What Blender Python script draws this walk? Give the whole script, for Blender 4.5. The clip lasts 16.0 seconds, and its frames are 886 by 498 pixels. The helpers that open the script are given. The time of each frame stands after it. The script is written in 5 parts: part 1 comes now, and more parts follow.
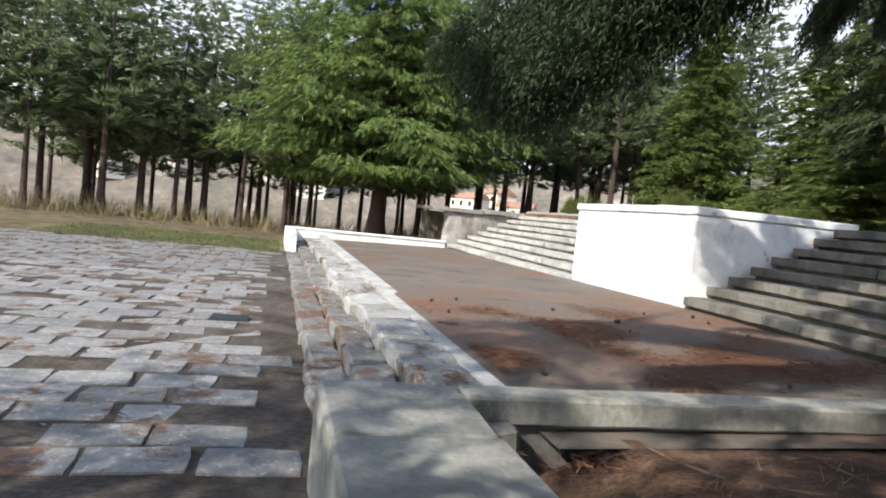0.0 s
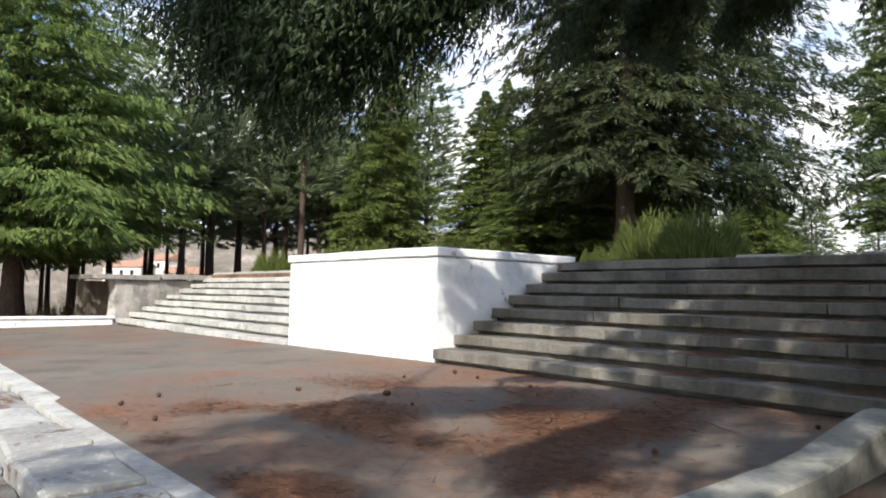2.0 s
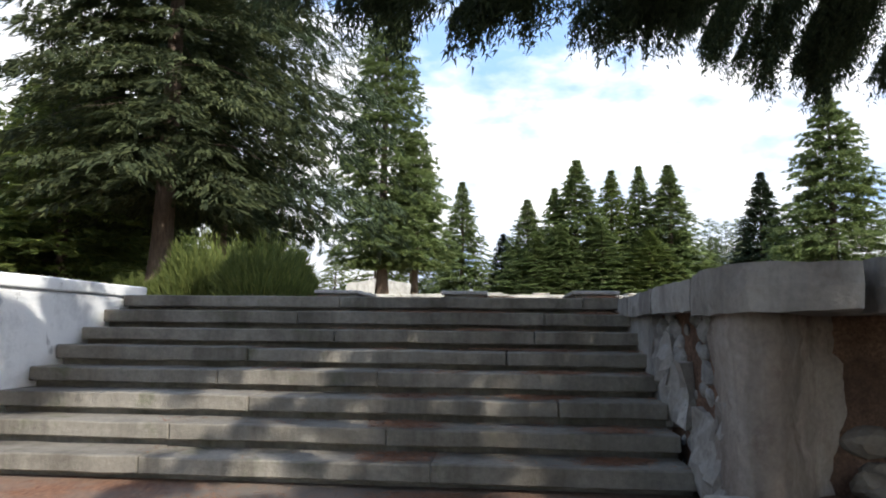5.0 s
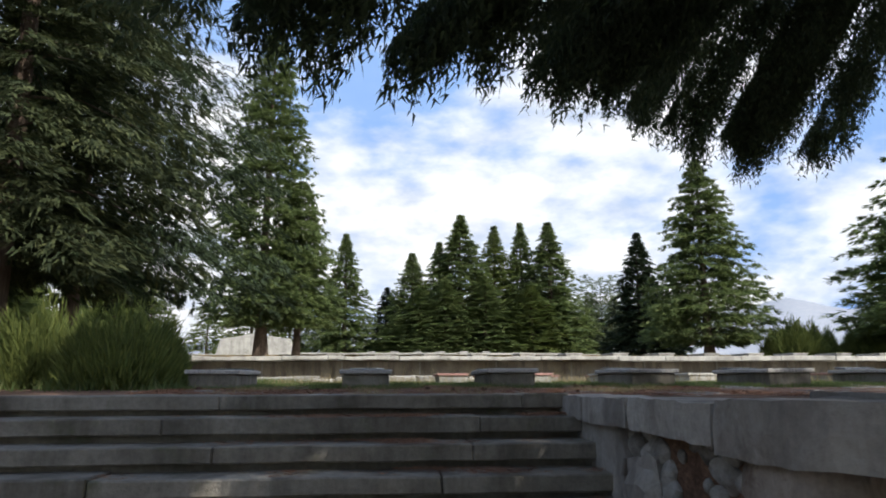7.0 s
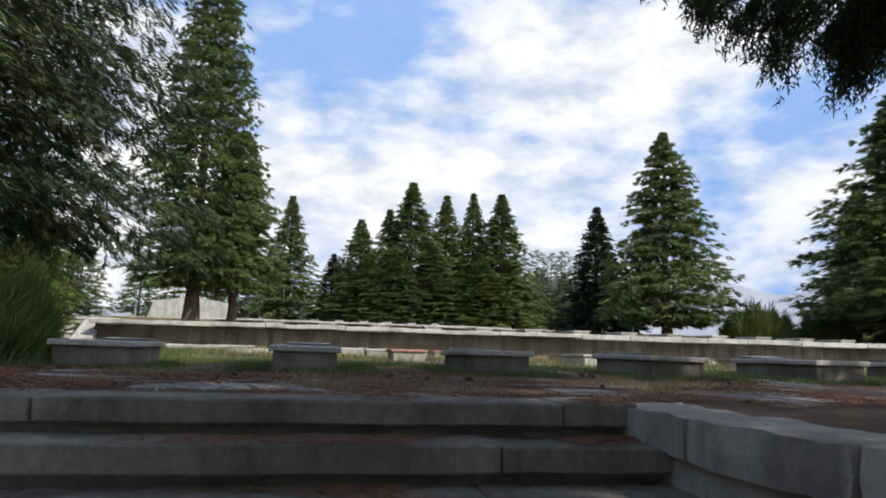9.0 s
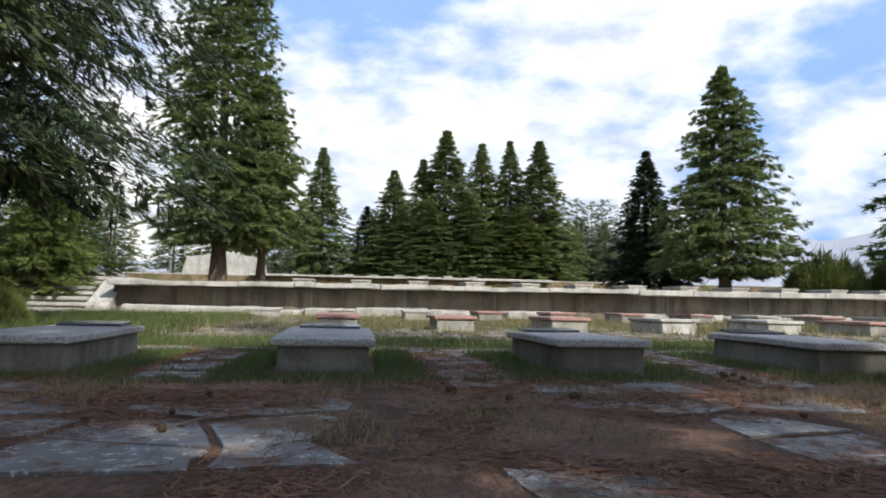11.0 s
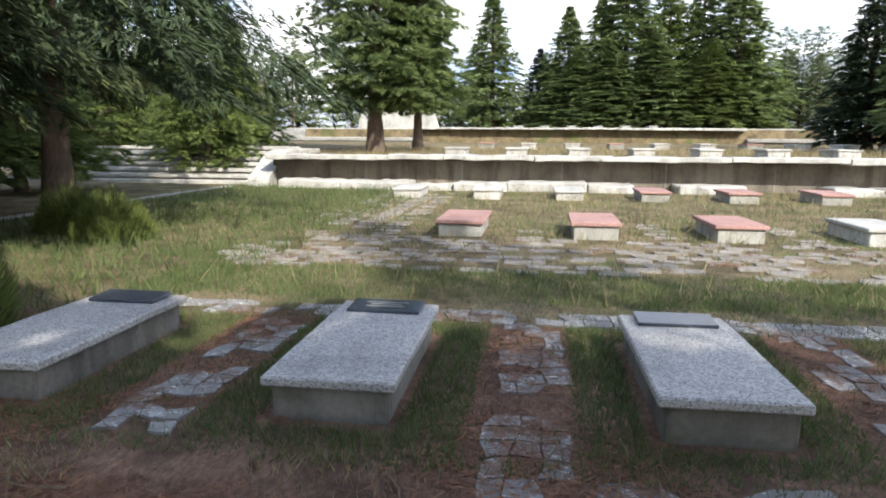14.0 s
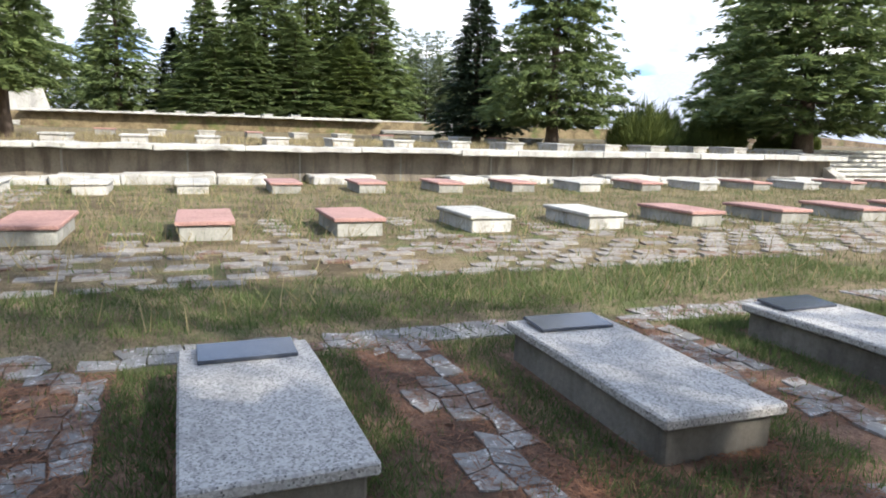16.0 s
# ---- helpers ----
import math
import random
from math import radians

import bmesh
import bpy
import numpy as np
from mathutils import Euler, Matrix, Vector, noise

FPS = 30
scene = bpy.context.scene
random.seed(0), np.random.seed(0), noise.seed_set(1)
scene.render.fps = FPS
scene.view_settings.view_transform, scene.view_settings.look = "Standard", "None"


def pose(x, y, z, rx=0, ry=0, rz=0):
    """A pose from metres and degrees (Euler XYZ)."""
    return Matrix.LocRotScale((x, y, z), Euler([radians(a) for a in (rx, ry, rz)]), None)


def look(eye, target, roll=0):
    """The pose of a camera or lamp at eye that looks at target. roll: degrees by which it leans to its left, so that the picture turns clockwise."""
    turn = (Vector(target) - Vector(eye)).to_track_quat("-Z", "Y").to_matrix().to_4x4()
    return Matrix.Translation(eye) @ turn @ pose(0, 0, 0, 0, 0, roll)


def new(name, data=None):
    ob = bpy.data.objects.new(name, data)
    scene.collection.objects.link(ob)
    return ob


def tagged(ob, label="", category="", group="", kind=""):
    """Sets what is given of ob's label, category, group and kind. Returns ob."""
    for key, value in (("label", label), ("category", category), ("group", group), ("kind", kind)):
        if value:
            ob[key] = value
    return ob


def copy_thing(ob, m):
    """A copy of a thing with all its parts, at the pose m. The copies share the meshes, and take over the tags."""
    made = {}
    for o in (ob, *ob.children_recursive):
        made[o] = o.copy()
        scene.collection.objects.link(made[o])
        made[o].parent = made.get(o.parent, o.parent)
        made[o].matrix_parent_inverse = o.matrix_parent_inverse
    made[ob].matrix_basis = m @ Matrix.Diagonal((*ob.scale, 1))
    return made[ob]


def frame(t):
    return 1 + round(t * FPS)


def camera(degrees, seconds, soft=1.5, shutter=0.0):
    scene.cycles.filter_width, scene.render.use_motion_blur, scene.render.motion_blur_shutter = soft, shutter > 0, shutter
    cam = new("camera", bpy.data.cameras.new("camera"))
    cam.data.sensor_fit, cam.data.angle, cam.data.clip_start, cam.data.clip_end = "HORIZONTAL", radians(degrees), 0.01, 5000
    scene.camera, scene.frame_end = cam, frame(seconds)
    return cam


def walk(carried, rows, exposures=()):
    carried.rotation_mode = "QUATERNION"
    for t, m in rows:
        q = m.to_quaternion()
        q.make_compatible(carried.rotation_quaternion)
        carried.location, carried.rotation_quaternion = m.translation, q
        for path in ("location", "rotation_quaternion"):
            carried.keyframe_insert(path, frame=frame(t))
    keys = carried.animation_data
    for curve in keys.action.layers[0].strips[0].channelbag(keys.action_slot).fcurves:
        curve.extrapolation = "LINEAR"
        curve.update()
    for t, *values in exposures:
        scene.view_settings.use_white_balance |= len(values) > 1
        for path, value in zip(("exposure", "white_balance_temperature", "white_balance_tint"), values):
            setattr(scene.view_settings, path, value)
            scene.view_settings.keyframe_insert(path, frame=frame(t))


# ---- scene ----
cam = camera(67.1, 16.0, soft=1.9)
PATH = [
    (0, (10.254, -6.777, 1.501), (8.705, -6.385, 1.42), 6.0),
    (0.5, (9.695, -6.738, 1.487), (8.21, -6.142, 1.46), 4.2),
    (1, (9.223, -6.687, 1.426), (7.815, -5.927, 1.451), 2.4),
    (1.5, (8.679, -6.593, 1.424), (7.374, -5.671, 1.495), 1.3),
    (2, (8.139, -6.518, 1.386), (6.935, -5.468, 1.494), 1.0),
    (2.5, (7.643, -6.505, 1.366), (6.574, -5.318, 1.46), 1.3),
    (3, (7.136, -6.488, 1.38), (6.374, -5.09, 1.538), 1.1),
    (3.5, (6.594, -6.274, 1.396), (5.996, -4.802, 1.58), 0.7),
    (4, (6.187, -6.078, 1.38), (5.804, -4.533, 1.547), 0.5),
    (4.5, (5.804, -5.69, 1.436), (5.587, -4.113, 1.592), 0.8),
    (5, (5.491, -5.364, 1.596), (5.348, -3.781, 1.783), 0.6),
    (7.5, (5.02, -3.559, 2.111), (5.214, -2.003, 2.428), 0.4),
    (8, (4.962, -2.894, 2.135), (5.205, -1.344, 2.446), 1.3),
    (8.5, (4.965, -2.208, 2.162), (5.263, -0.665, 2.464), 1.5),
    (9, (5.039, -1.461, 2.208), (5.304, 0.098, 2.452), 1.6),
    (11.5, (5.143, 1.284, 2.799), (5.307, 3.277, 2.84), 0.3),
    (12, (5.254, 1.555, 3.09), (5.219, 3.55, 2.949), -0.4),
    (12.5, (5.294, 1.926, 3.13), (5.212, 3.912, 2.906), 0.4),
    (13, (5.399, 2.197, 3.38), (5.257, 4.168, 3.074), 0.5),
    (13.5, (5.738, 2.463, 3.468), (5.516, 4.431, 3.19), 0.2),
    (14, (6.013, 2.631, 3.591), (5.728, 4.584, 3.27), 0.3),
    (14.5, (6.211, 2.88, 3.583), (6.085, 4.853, 3.283), 0.3),
    (15, (6.387, 3.118, 3.596), (6.596, 5.085, 3.302), 1.1),
    (15.5, (6.627, 3.367, 3.611), (7.092, 5.286, 3.294), 1.4),
    (16, (6.761, 3.674, 3.588), (7.461, 5.516, 3.25), 1.5),
]

# ---- exposure: the camera opens in the shade and closes towards the sky ----
EXPOSURES = [(0, 0.65), (5.2, 0.7), (7.3, 0.15), (9.2, 0.05), (11.3, 0.3), (12.0, 0.42), (12.6, 0.82), (13.5, 0.97), (16, 1.02)]
walk(cam, [(t, look(eye, target, roll)) for t, eye, target, roll in PATH], EXPOSURES)

# ---- world and sun ----
SUN_TO = Vector((0.74, -1.0, 0.92)).normalized()
world = bpy.data.worlds.new("sky")
scene.world = world
world.use_nodes = True
wn = world.node_tree.nodes
sky = wn.new("ShaderNodeTexSky")
sky.sky_type = "NISHITA"
sky.sun_disc = False
sky.sun_elevation = math.asin(SUN_TO.z)
sky.sun_rotation = math.atan2(SUN_TO.x, SUN_TO.y)
world.node_tree.links.new(sky.outputs[0], wn["Background"].inputs[0])
wn["Background"].inputs[1].default_value = 0.15
sun_data = bpy.data.lights.new("sun", "SUN")
sun_data.energy, sun_data.angle, sun_data.color = 4.2, radians(0.6), (1.0, 0.95, 0.86)
sun = new("sun", sun_data)
sun.matrix_world = look(SUN_TO * 60, (0, 0, 0))

# ---- materials ----


class Nodes:
    """A small node builder for one material."""

    def __init__(self, name, rough=0.9, spec=0.3, metal=0.0):
        self.mat = bpy.data.materials.new(name)
        self.mat.use_nodes = True
        self.t = self.mat.node_tree
        self.b = self.t.nodes["Principled BSDF"]
        self.b.inputs["Roughness"].default_value = rough
        self.b.inputs["Specular IOR Level"].default_value = spec
        self.b.inputs["Metallic"].default_value = metal
        self.co = self.t.nodes.new("ShaderNodeTexCoord").outputs["Object"]
        self.geo = self.t.nodes.new("ShaderNodeNewGeometry")
        self.pos = self.geo.outputs["Position"]
        self.info = self.t.nodes.new("ShaderNodeObjectInfo")

    def link(self, a, b):
        self.t.links.new(a, b)

    def noise(self, scale, detail=5.0, rough=0.6, vec=None, stretch=None):
        n = self.t.nodes.new("ShaderNodeTexNoise")
        n.inputs["Scale"].default_value, n.inputs["Detail"].default_value = scale, detail
        n.inputs["Roughness"].default_value = rough
        v = self.pos if vec is None else vec
        if stretch:
            m = self.t.nodes.new("ShaderNodeMapping")
            m.inputs["Scale"].default_value = stretch
            self.link(v, m.inputs[0])
            v = m.outputs[0]
        self.link(v, n.inputs["Vector"])
        return n.outputs["Fac"]

    def voronoi(self, scale, feature="F1", vec=None):
        n = self.t.nodes.new("ShaderNodeTexVoronoi")
        n.feature = feature
        n.inputs["Scale"].default_value = scale
        self.link(self.pos if vec is None else vec, n.inputs["Vector"])
        return n

    def ramp(self, fac, *stops):
        r = self.t.nodes.new("ShaderNodeValToRGB")
        e = r.color_ramp.elements
        while len(e) < len(stops):
            e.new(0.5)
        for k, (p, c) in enumerate(stops):
            e[k].position = p
            e[k].color = (c, c, c, 1) if isinstance(c, (int, float)) else (*c, 1)
        self.link(fac, r.inputs[0])
        return r.outputs[0]

    def mix(self, fac, a, b, mode="MIX"):
        m = self.t.nodes.new("ShaderNodeMix")
        m.data_type, m.blend_type = "RGBA", mode
        for sock, v in ((m.inputs[0], fac), (m.inputs[6], a), (m.inputs[7], b)):
            if isinstance(v, (int, float)):
                sock.default_value = v
            elif isinstance(v, tuple):
                sock.default_value = (*v, 1)
            else:
                self.link(v, sock)
        return m.outputs[2]

    def done(self, colour, bump=None, strength=0.5, dist=0.02):
        self.link(colour, self.b.inputs["Base Color"])
        if bump is not None:
            n = self.t.nodes.new("ShaderNodeBump")
            n.inputs["Strength"].default_value, n.inputs["Distance"].default_value = strength, dist
            self.link(bump, n.inputs["Height"])
            self.link(n.outputs[0], self.b.inputs["Normal"])
        return self.mat


def concrete(name, light, dark, moss=(0.10, 0.11, 0.06), stain=0.5, scale=1.0):
    n = Nodes(name, 0.93, 0.25)
    big = n.noise(0.9 * scale, 6, 0.65)
    fine = n.noise(22 * scale, 6, 0.7)
    streak = n.noise(1.0, 5, 0.6, stretch=(2.4, 2.4, 0.35))
    c = n.ramp(big, (0.3, dark), (0.62, light))
    c = n.mix(n.ramp(streak, (0.46, 0.0), (0.62, stain)), c, tuple(0.45 * v for v in dark))
    c = n.mix(n.ramp(n.noise(2.7, 7, 0.7), (0.56, 0.0), (0.70, 0.75)), c, moss)
    c = n.mix(0.5, c, n.ramp(fine, (0.3, 0.35), (0.7, 1.0)), "MULTIPLY")
    c = n.mix(n.ramp(n.info.outputs["Random"], (0, 0.0), (1, 0.3)), c, tuple(0.6 * v for v in dark))
    return n.done(c, n.mix(0.5, fine, n.noise(5, 8, 0.7)), 0.6, 0.03)


CONCRETE = concrete("weathered concrete", (0.34, 0.33, 0.30), (0.19, 0.185, 0.17))
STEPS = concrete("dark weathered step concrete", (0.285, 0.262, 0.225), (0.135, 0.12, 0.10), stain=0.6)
CREAM = concrete("pale planter concrete", (0.46, 0.45, 0.40), (0.29, 0.28, 0.25), stain=0.4)
PALE = concrete("pale grey concrete", (0.66, 0.64, 0.59), (0.40, 0.39, 0.36), stain=0.35)
RENDER = concrete("old cement render", (0.48, 0.455, 0.415), (0.26, 0.235, 0.215), moss=(0.17, 0.14, 0.12), stain=0.5)
# brown, stained, and darkened further for the shade under caps and in hollows
UNDER = concrete("brown wall render darkened for shade", (0.27, 0.235, 0.19), (0.14, 0.12, 0.10), moss=(0.15, 0.12, 0.09), stain=0.65)
NICHE = concrete("stained niche render", (0.45, 0.40, 0.35), (0.20, 0.155, 0.125), moss=(0.11, 0.07, 0.055), stain=0.6)
RUBBLE = concrete("broken rubble core", (0.5, 0.48, 0.45), (0.16, 0.15, 0.14), stain=0.2, scale=5)


def whitewash():
    n = Nodes("flaking whitewash", 0.9, 0.25)
    grain = n.noise(30, 6, 0.7)
    c = n.mix(n.ramp(n.noise(1.6, 8, 0.72), (0.48, 0.0), (0.62, 0.7)), (0.76, 0.76, 0.75), (0.50, 0.50, 0.50))
    c = n.mix(n.ramp(n.noise(2.3, 9, 0.75, stretch=(1, 1, 0.6)), (0.60, 0.0), (0.64, 0.9)), c, (0.32, 0.315, 0.31))
    c = n.mix(n.ramp(n.noise(9, 6, 0.7), (0.70, 0.0), (0.74, 0.7)), c, (0.25, 0.24, 0.23))
    return n.done(c, n.mix(0.6, grain, n.noise(6, 8, 0.7)), 0.5, 0.03)


WHITE = whitewash()


def platform_floor():
    n = Nodes("littered concrete floor", 0.95, 0.2)
    base = n.ramp(n.noise(1.1, 6, 0.65), (0.32, (0.12, 0.102, 0.085)), (0.68, (0.215, 0.19, 0.16)))
    crack = n.voronoi(0.7, "DISTANCE_TO_EDGE").outputs["Distance"]
    base = n.mix(n.ramp(crack, (0.0, 0.35), (0.008, 0.0)), base, (0.06, 0.05, 0.045))
    need = n.noise(0.55, 7, 0.75)
    straw = n.noise(38, 4, 0.7, stretch=(1, 0.35, 1))
    litter = n.ramp(straw, (0.3, (0.10, 0.045, 0.028)), (0.55, (0.20, 0.095, 0.055)), (0.78, (0.34, 0.17, 0.09)))
    c = n.mix(n.ramp(need, (0.46, 0.0), (0.66, 0.9)), base, litter)
    c = n.mix(n.ramp(n.noise(14, 6, 0.8), (0.60, 0.0), (0.68, 0.8)), c, (0.07, 0.045, 0.035))
    return n.done(c, n.mix(0.5, straw, n.noise(9, 8, 0.8)), 0.7, 0.03)


PLATFORM = platform_floor()


def soil(name, dark, mid, light, green, amount):
    n = Nodes(name, 0.97, 0.15)
    straw = n.noise(42, 5, 0.75, stretch=(1, 0.4, 1))
    c = n.ramp(straw, (0.3, dark), (0.52, mid), (0.78, light))
    c = n.mix(n.ramp(n.noise(1.3, 7, 0.7), (0.42, 0.0), (0.62, 0.8)), c, tuple(0.6 * v for v in dark))
    g = n.ramp(n.noise(24, 5, 0.7), (0.3, tuple(0.5 * v for v in green)), (0.7, tuple(1.5 * v for v in green)))
    c = n.mix(n.ramp(n.noise(0.75, 6, 0.7), (0.62 - amount * 0.4, 0.0), (0.76 - amount * 0.4, 0.95)), c, g)
    return n.done(c, n.mix(0.5, straw, n.noise(6, 8, 0.8)), 0.9, 0.05)


NEEDLES = soil("needle-strewn soil", (0.095, 0.06, 0.044), (0.215, 0.13, 0.09), (0.38, 0.24, 0.155), (0.07, 0.10, 0.03), 0.0)
MEADOW = soil("thin grass on soil", (0.10, 0.075, 0.045), (0.20, 0.155, 0.09), (0.36, 0.30, 0.19), (0.085, 0.11, 0.035), 0.22)
DIRT = soil("grey yard dirt", (0.07, 0.055, 0.045), (0.145, 0.12, 0.10), (0.26, 0.225, 0.19), (0.09, 0.10, 0.04), -0.05)
FOREST = soil("forest floor", (0.08, 0.06, 0.045), (0.19, 0.145, 0.10), (0.36, 0.29, 0.21), (0.09, 0.12, 0.04), 0.2)


def stone(name, light, dark, lichen=(0.6, 0.58, 0.55), litter=0.0):
    n = Nodes(name, 0.92, 0.25)
    c = n.ramp(n.noise(4, 7, 0.7), (0.3, dark), (0.7, light))
    c = n.mix(n.ramp(n.info.outputs["Random"], (0, 0.0), (1, 0.55)), c, tuple(0.55 * v for v in dark))
    c = n.mix(n.ramp(n.geo.outputs["Random Per Island"], (0, 0.0), (1, 0.45)), c, tuple(0.6 * v for v in dark))
    c = n.mix(n.ramp(n.noise(16, 6, 0.8), (0.56, 0.0), (0.64, 0.6)), c, lichen)
    straw = n.ramp(n.noise(44, 4, 0.75, stretch=(1, 0.4, 1)), (0.3, (0.06, 0.036, 0.026)), (0.75, (0.24, 0.135, 0.085)))
    c = n.mix(n.ramp(n.noise(1.7, 8, 0.78), (0.60 - 0.16 * litter, 0.0), (0.66 - 0.16 * litter, 0.92)), c, straw)
    return n.done(c, n.mix(0.5, n.noise(30, 5), n.noise(7, 8, 0.75)), 0.8, 0.03)


PAVER = stone("grey yard paver", (0.42, 0.41, 0.395), (0.21, 0.205, 0.20), litter=0.42)
COBBLE = stone("worn cobble", (0.38, 0.35, 0.31), (0.20, 0.18, 0.155), (0.50, 0.47, 0.43), 0.45)
FLAG = stone("lichened flagstone", (0.40, 0.385, 0.365), (0.20, 0.19, 0.18), (0.82, 0.80, 0.77), 0.62)


def terrazzo(name, light, dark, speck, amount=0.5):
    n = Nodes(name, 0.75, 0.4)
    v = n.voronoi(74).outputs["Color"]
    c = n.ramp(v, (0.15, dark), (0.5, light), (0.9, tuple(min(1, 1.25 * k) for k in light)))
    c = n.mix(n.ramp(n.voronoi(46).outputs["Distance"], (0.20, amount), (0.27, 0.0)), c, speck)
    c = n.mix(n.ramp(n.noise(1.5, 7, 0.7), (0.48, 0.0), (0.72, 0.6)), c, tuple(0.5 * k for k in dark))
    return n.done(c, n.noise(60, 4), 0.25, 0.01)


KERB = stone("chipped kerb concrete", (0.54, 0.53, 0.50), (0.30, 0.29, 0.27), (0.66, 0.65, 0.62), 0.45)
SIDE = stone("dark chipped step concrete", (0.34, 0.335, 0.32), (0.17, 0.165, 0.155), (0.46, 0.45, 0.43), 0.6)
GRANITE = terrazzo("grey terrazzo slab", (0.37, 0.355, 0.335), (0.22, 0.21, 0.20), (0.06, 0.06, 0.058), 0.9)
REDSLAB = terrazzo("red terrazzo slab", (0.36, 0.205, 0.175), (0.235, 0.125, 0.105), (0.46, 0.33, 0.29), 0.4)


def simple(name, colour, rough=0.8, spec=0.3, vary=0.3, scale=20, bump=0.2):
    n = Nodes(name, rough, spec)
    f = n.noise(scale, 5, 0.65)
    c = n.ramp(f, (0.3, tuple((1 - vary) * v for v in colour)), (0.7, tuple(min(1, (1 + vary) * v) for v in colour)))
    return n.done(c, f, bump, 0.01)


PLAQUE = simple("dark polished plaque", (0.045, 0.052, 0.068), 0.22, 0.5, 0.2, 30, 0.02)
LETTERS = simple("faded engraved letters", (0.26, 0.25, 0.22), 0.7)
CONE = simple("brown cone scales", (0.085, 0.05, 0.033), 0.85, 0.2, 0.5, 60, 0.8)
STALK = simple("dry stalk", (0.17, 0.125, 0.085), 0.9, 0.2)
ROOF = simple("faded clay roof", (0.33, 0.19, 0.13), 0.9)
HOUSE = simple("pale house wall", (0.65, 0.60, 0.52), 0.9, 0.2, 0.1, 2)
GLASS = simple("dark window glass", (0.03, 0.035, 0.04), 0.1, 0.5, 0.1)


def bark(name, light, dark):
    n = Nodes(name, 0.95, 0.2)
    f = n.noise(9, 8, 0.75, stretch=(3, 3, 0.5))
    return n.done(n.ramp(f, (0.3, dark), (0.7, light)), f, 1.0, 0.06)


BARK = bark("grey-brown bark", (0.20, 0.15, 0.115), (0.07, 0.05, 0.04))
PINEBARK = bark("dark pine bark", (0.13, 0.09, 0.075), (0.035, 0.027, 0.024))


def foliage(name, young, mid, old, glow=0.25):
    n = Nodes(name, 0.7, 0.25)
    r = n.geo.outputs["Random Per Island"]
    c = n.ramp(r, (0.0, old), (0.5, mid), (1.0, young))
    c = n.mix(n.ramp(n.noise(0.55, 4, 0.6), (0.35, 0.0), (0.7, 0.7)), c, tuple(0.6 * v for v in old))
    c = n.mix(n.ramp(n.info.outputs["Random"], (0, 0.0), (1, 0.35)), c, tuple(0.7 * v for v in mid))
    n.link(c, n.b.inputs["Base Color"])
    tr = n.t.nodes.new("ShaderNodeBsdfTranslucent")
    n.link(c, tr.inputs[0])
    m = n.t.nodes.new("ShaderNodeMixShader")
    m.inputs[0].default_value = glow
    n.link(n.b.outputs[0], m.inputs[1])
    n.link(tr.outputs[0], m.inputs[2])
    n.link(m.outputs[0], n.t.nodes["Material Output"].inputs["Surface"])
    return n.mat


FIR = foliage("fir needles", (0.32, 0.385, 0.14), (0.225, 0.29, 0.11), (0.125, 0.18, 0.075), 0.4)
SPRUCE = foliage("spruce needles", (0.34, 0.39, 0.11), (0.22, 0.28, 0.085), (0.11, 0.16, 0.055), 0.4)
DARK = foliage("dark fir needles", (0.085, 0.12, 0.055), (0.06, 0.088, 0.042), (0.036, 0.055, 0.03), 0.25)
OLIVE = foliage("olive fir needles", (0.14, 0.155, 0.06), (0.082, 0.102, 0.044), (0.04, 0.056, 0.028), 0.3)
LARCH = foliage("bright green drooping needles", (0.27, 0.34, 0.10), (0.19, 0.265, 0.08), (0.11, 0.17, 0.05), 0.4)
PINE = foliage("grey-green pine needles", (0.36, 0.41, 0.23), (0.26, 0.32, 0.17), (0.15, 0.19, 0.10), 0.5)
BROOM = foliage("bright broom shoots", (0.26, 0.29, 0.08), (0.165, 0.205, 0.055), (0.085, 0.115, 0.035), 0.38)
GRASS = foliage("grass blades", (0.25, 0.24, 0.11), (0.125, 0.18, 0.055), (0.065, 0.105, 0.034), 0.35)
LITTER = foliage("fallen brown needles", (0.40, 0.20, 0.105), (0.26, 0.125, 0.07), (0.13, 0.065, 0.042), 0.1)
DRYGRASS = foliage("dry grass blades", (0.45, 0.38, 0.20), (0.33, 0.27, 0.14), (0.2, 0.16, 0.08), 0.3)


def hillside(name, a, b, c3):
    n = Nodes(name, 1.0, 0.0)
    c = n.ramp(n.noise(0.12, 9, 0.8), (0.35, a), (0.55, b), (0.7, c3))
    return n.done(c)


# distance haze is mixed into these base colours, most into the mountains
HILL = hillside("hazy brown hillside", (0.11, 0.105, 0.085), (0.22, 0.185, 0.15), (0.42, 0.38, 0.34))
FARHILL = hillside("mountain with painted blue haze", (0.32, 0.35, 0.40), (0.36, 0.38, 0.42), (0.42, 0.43, 0.46))


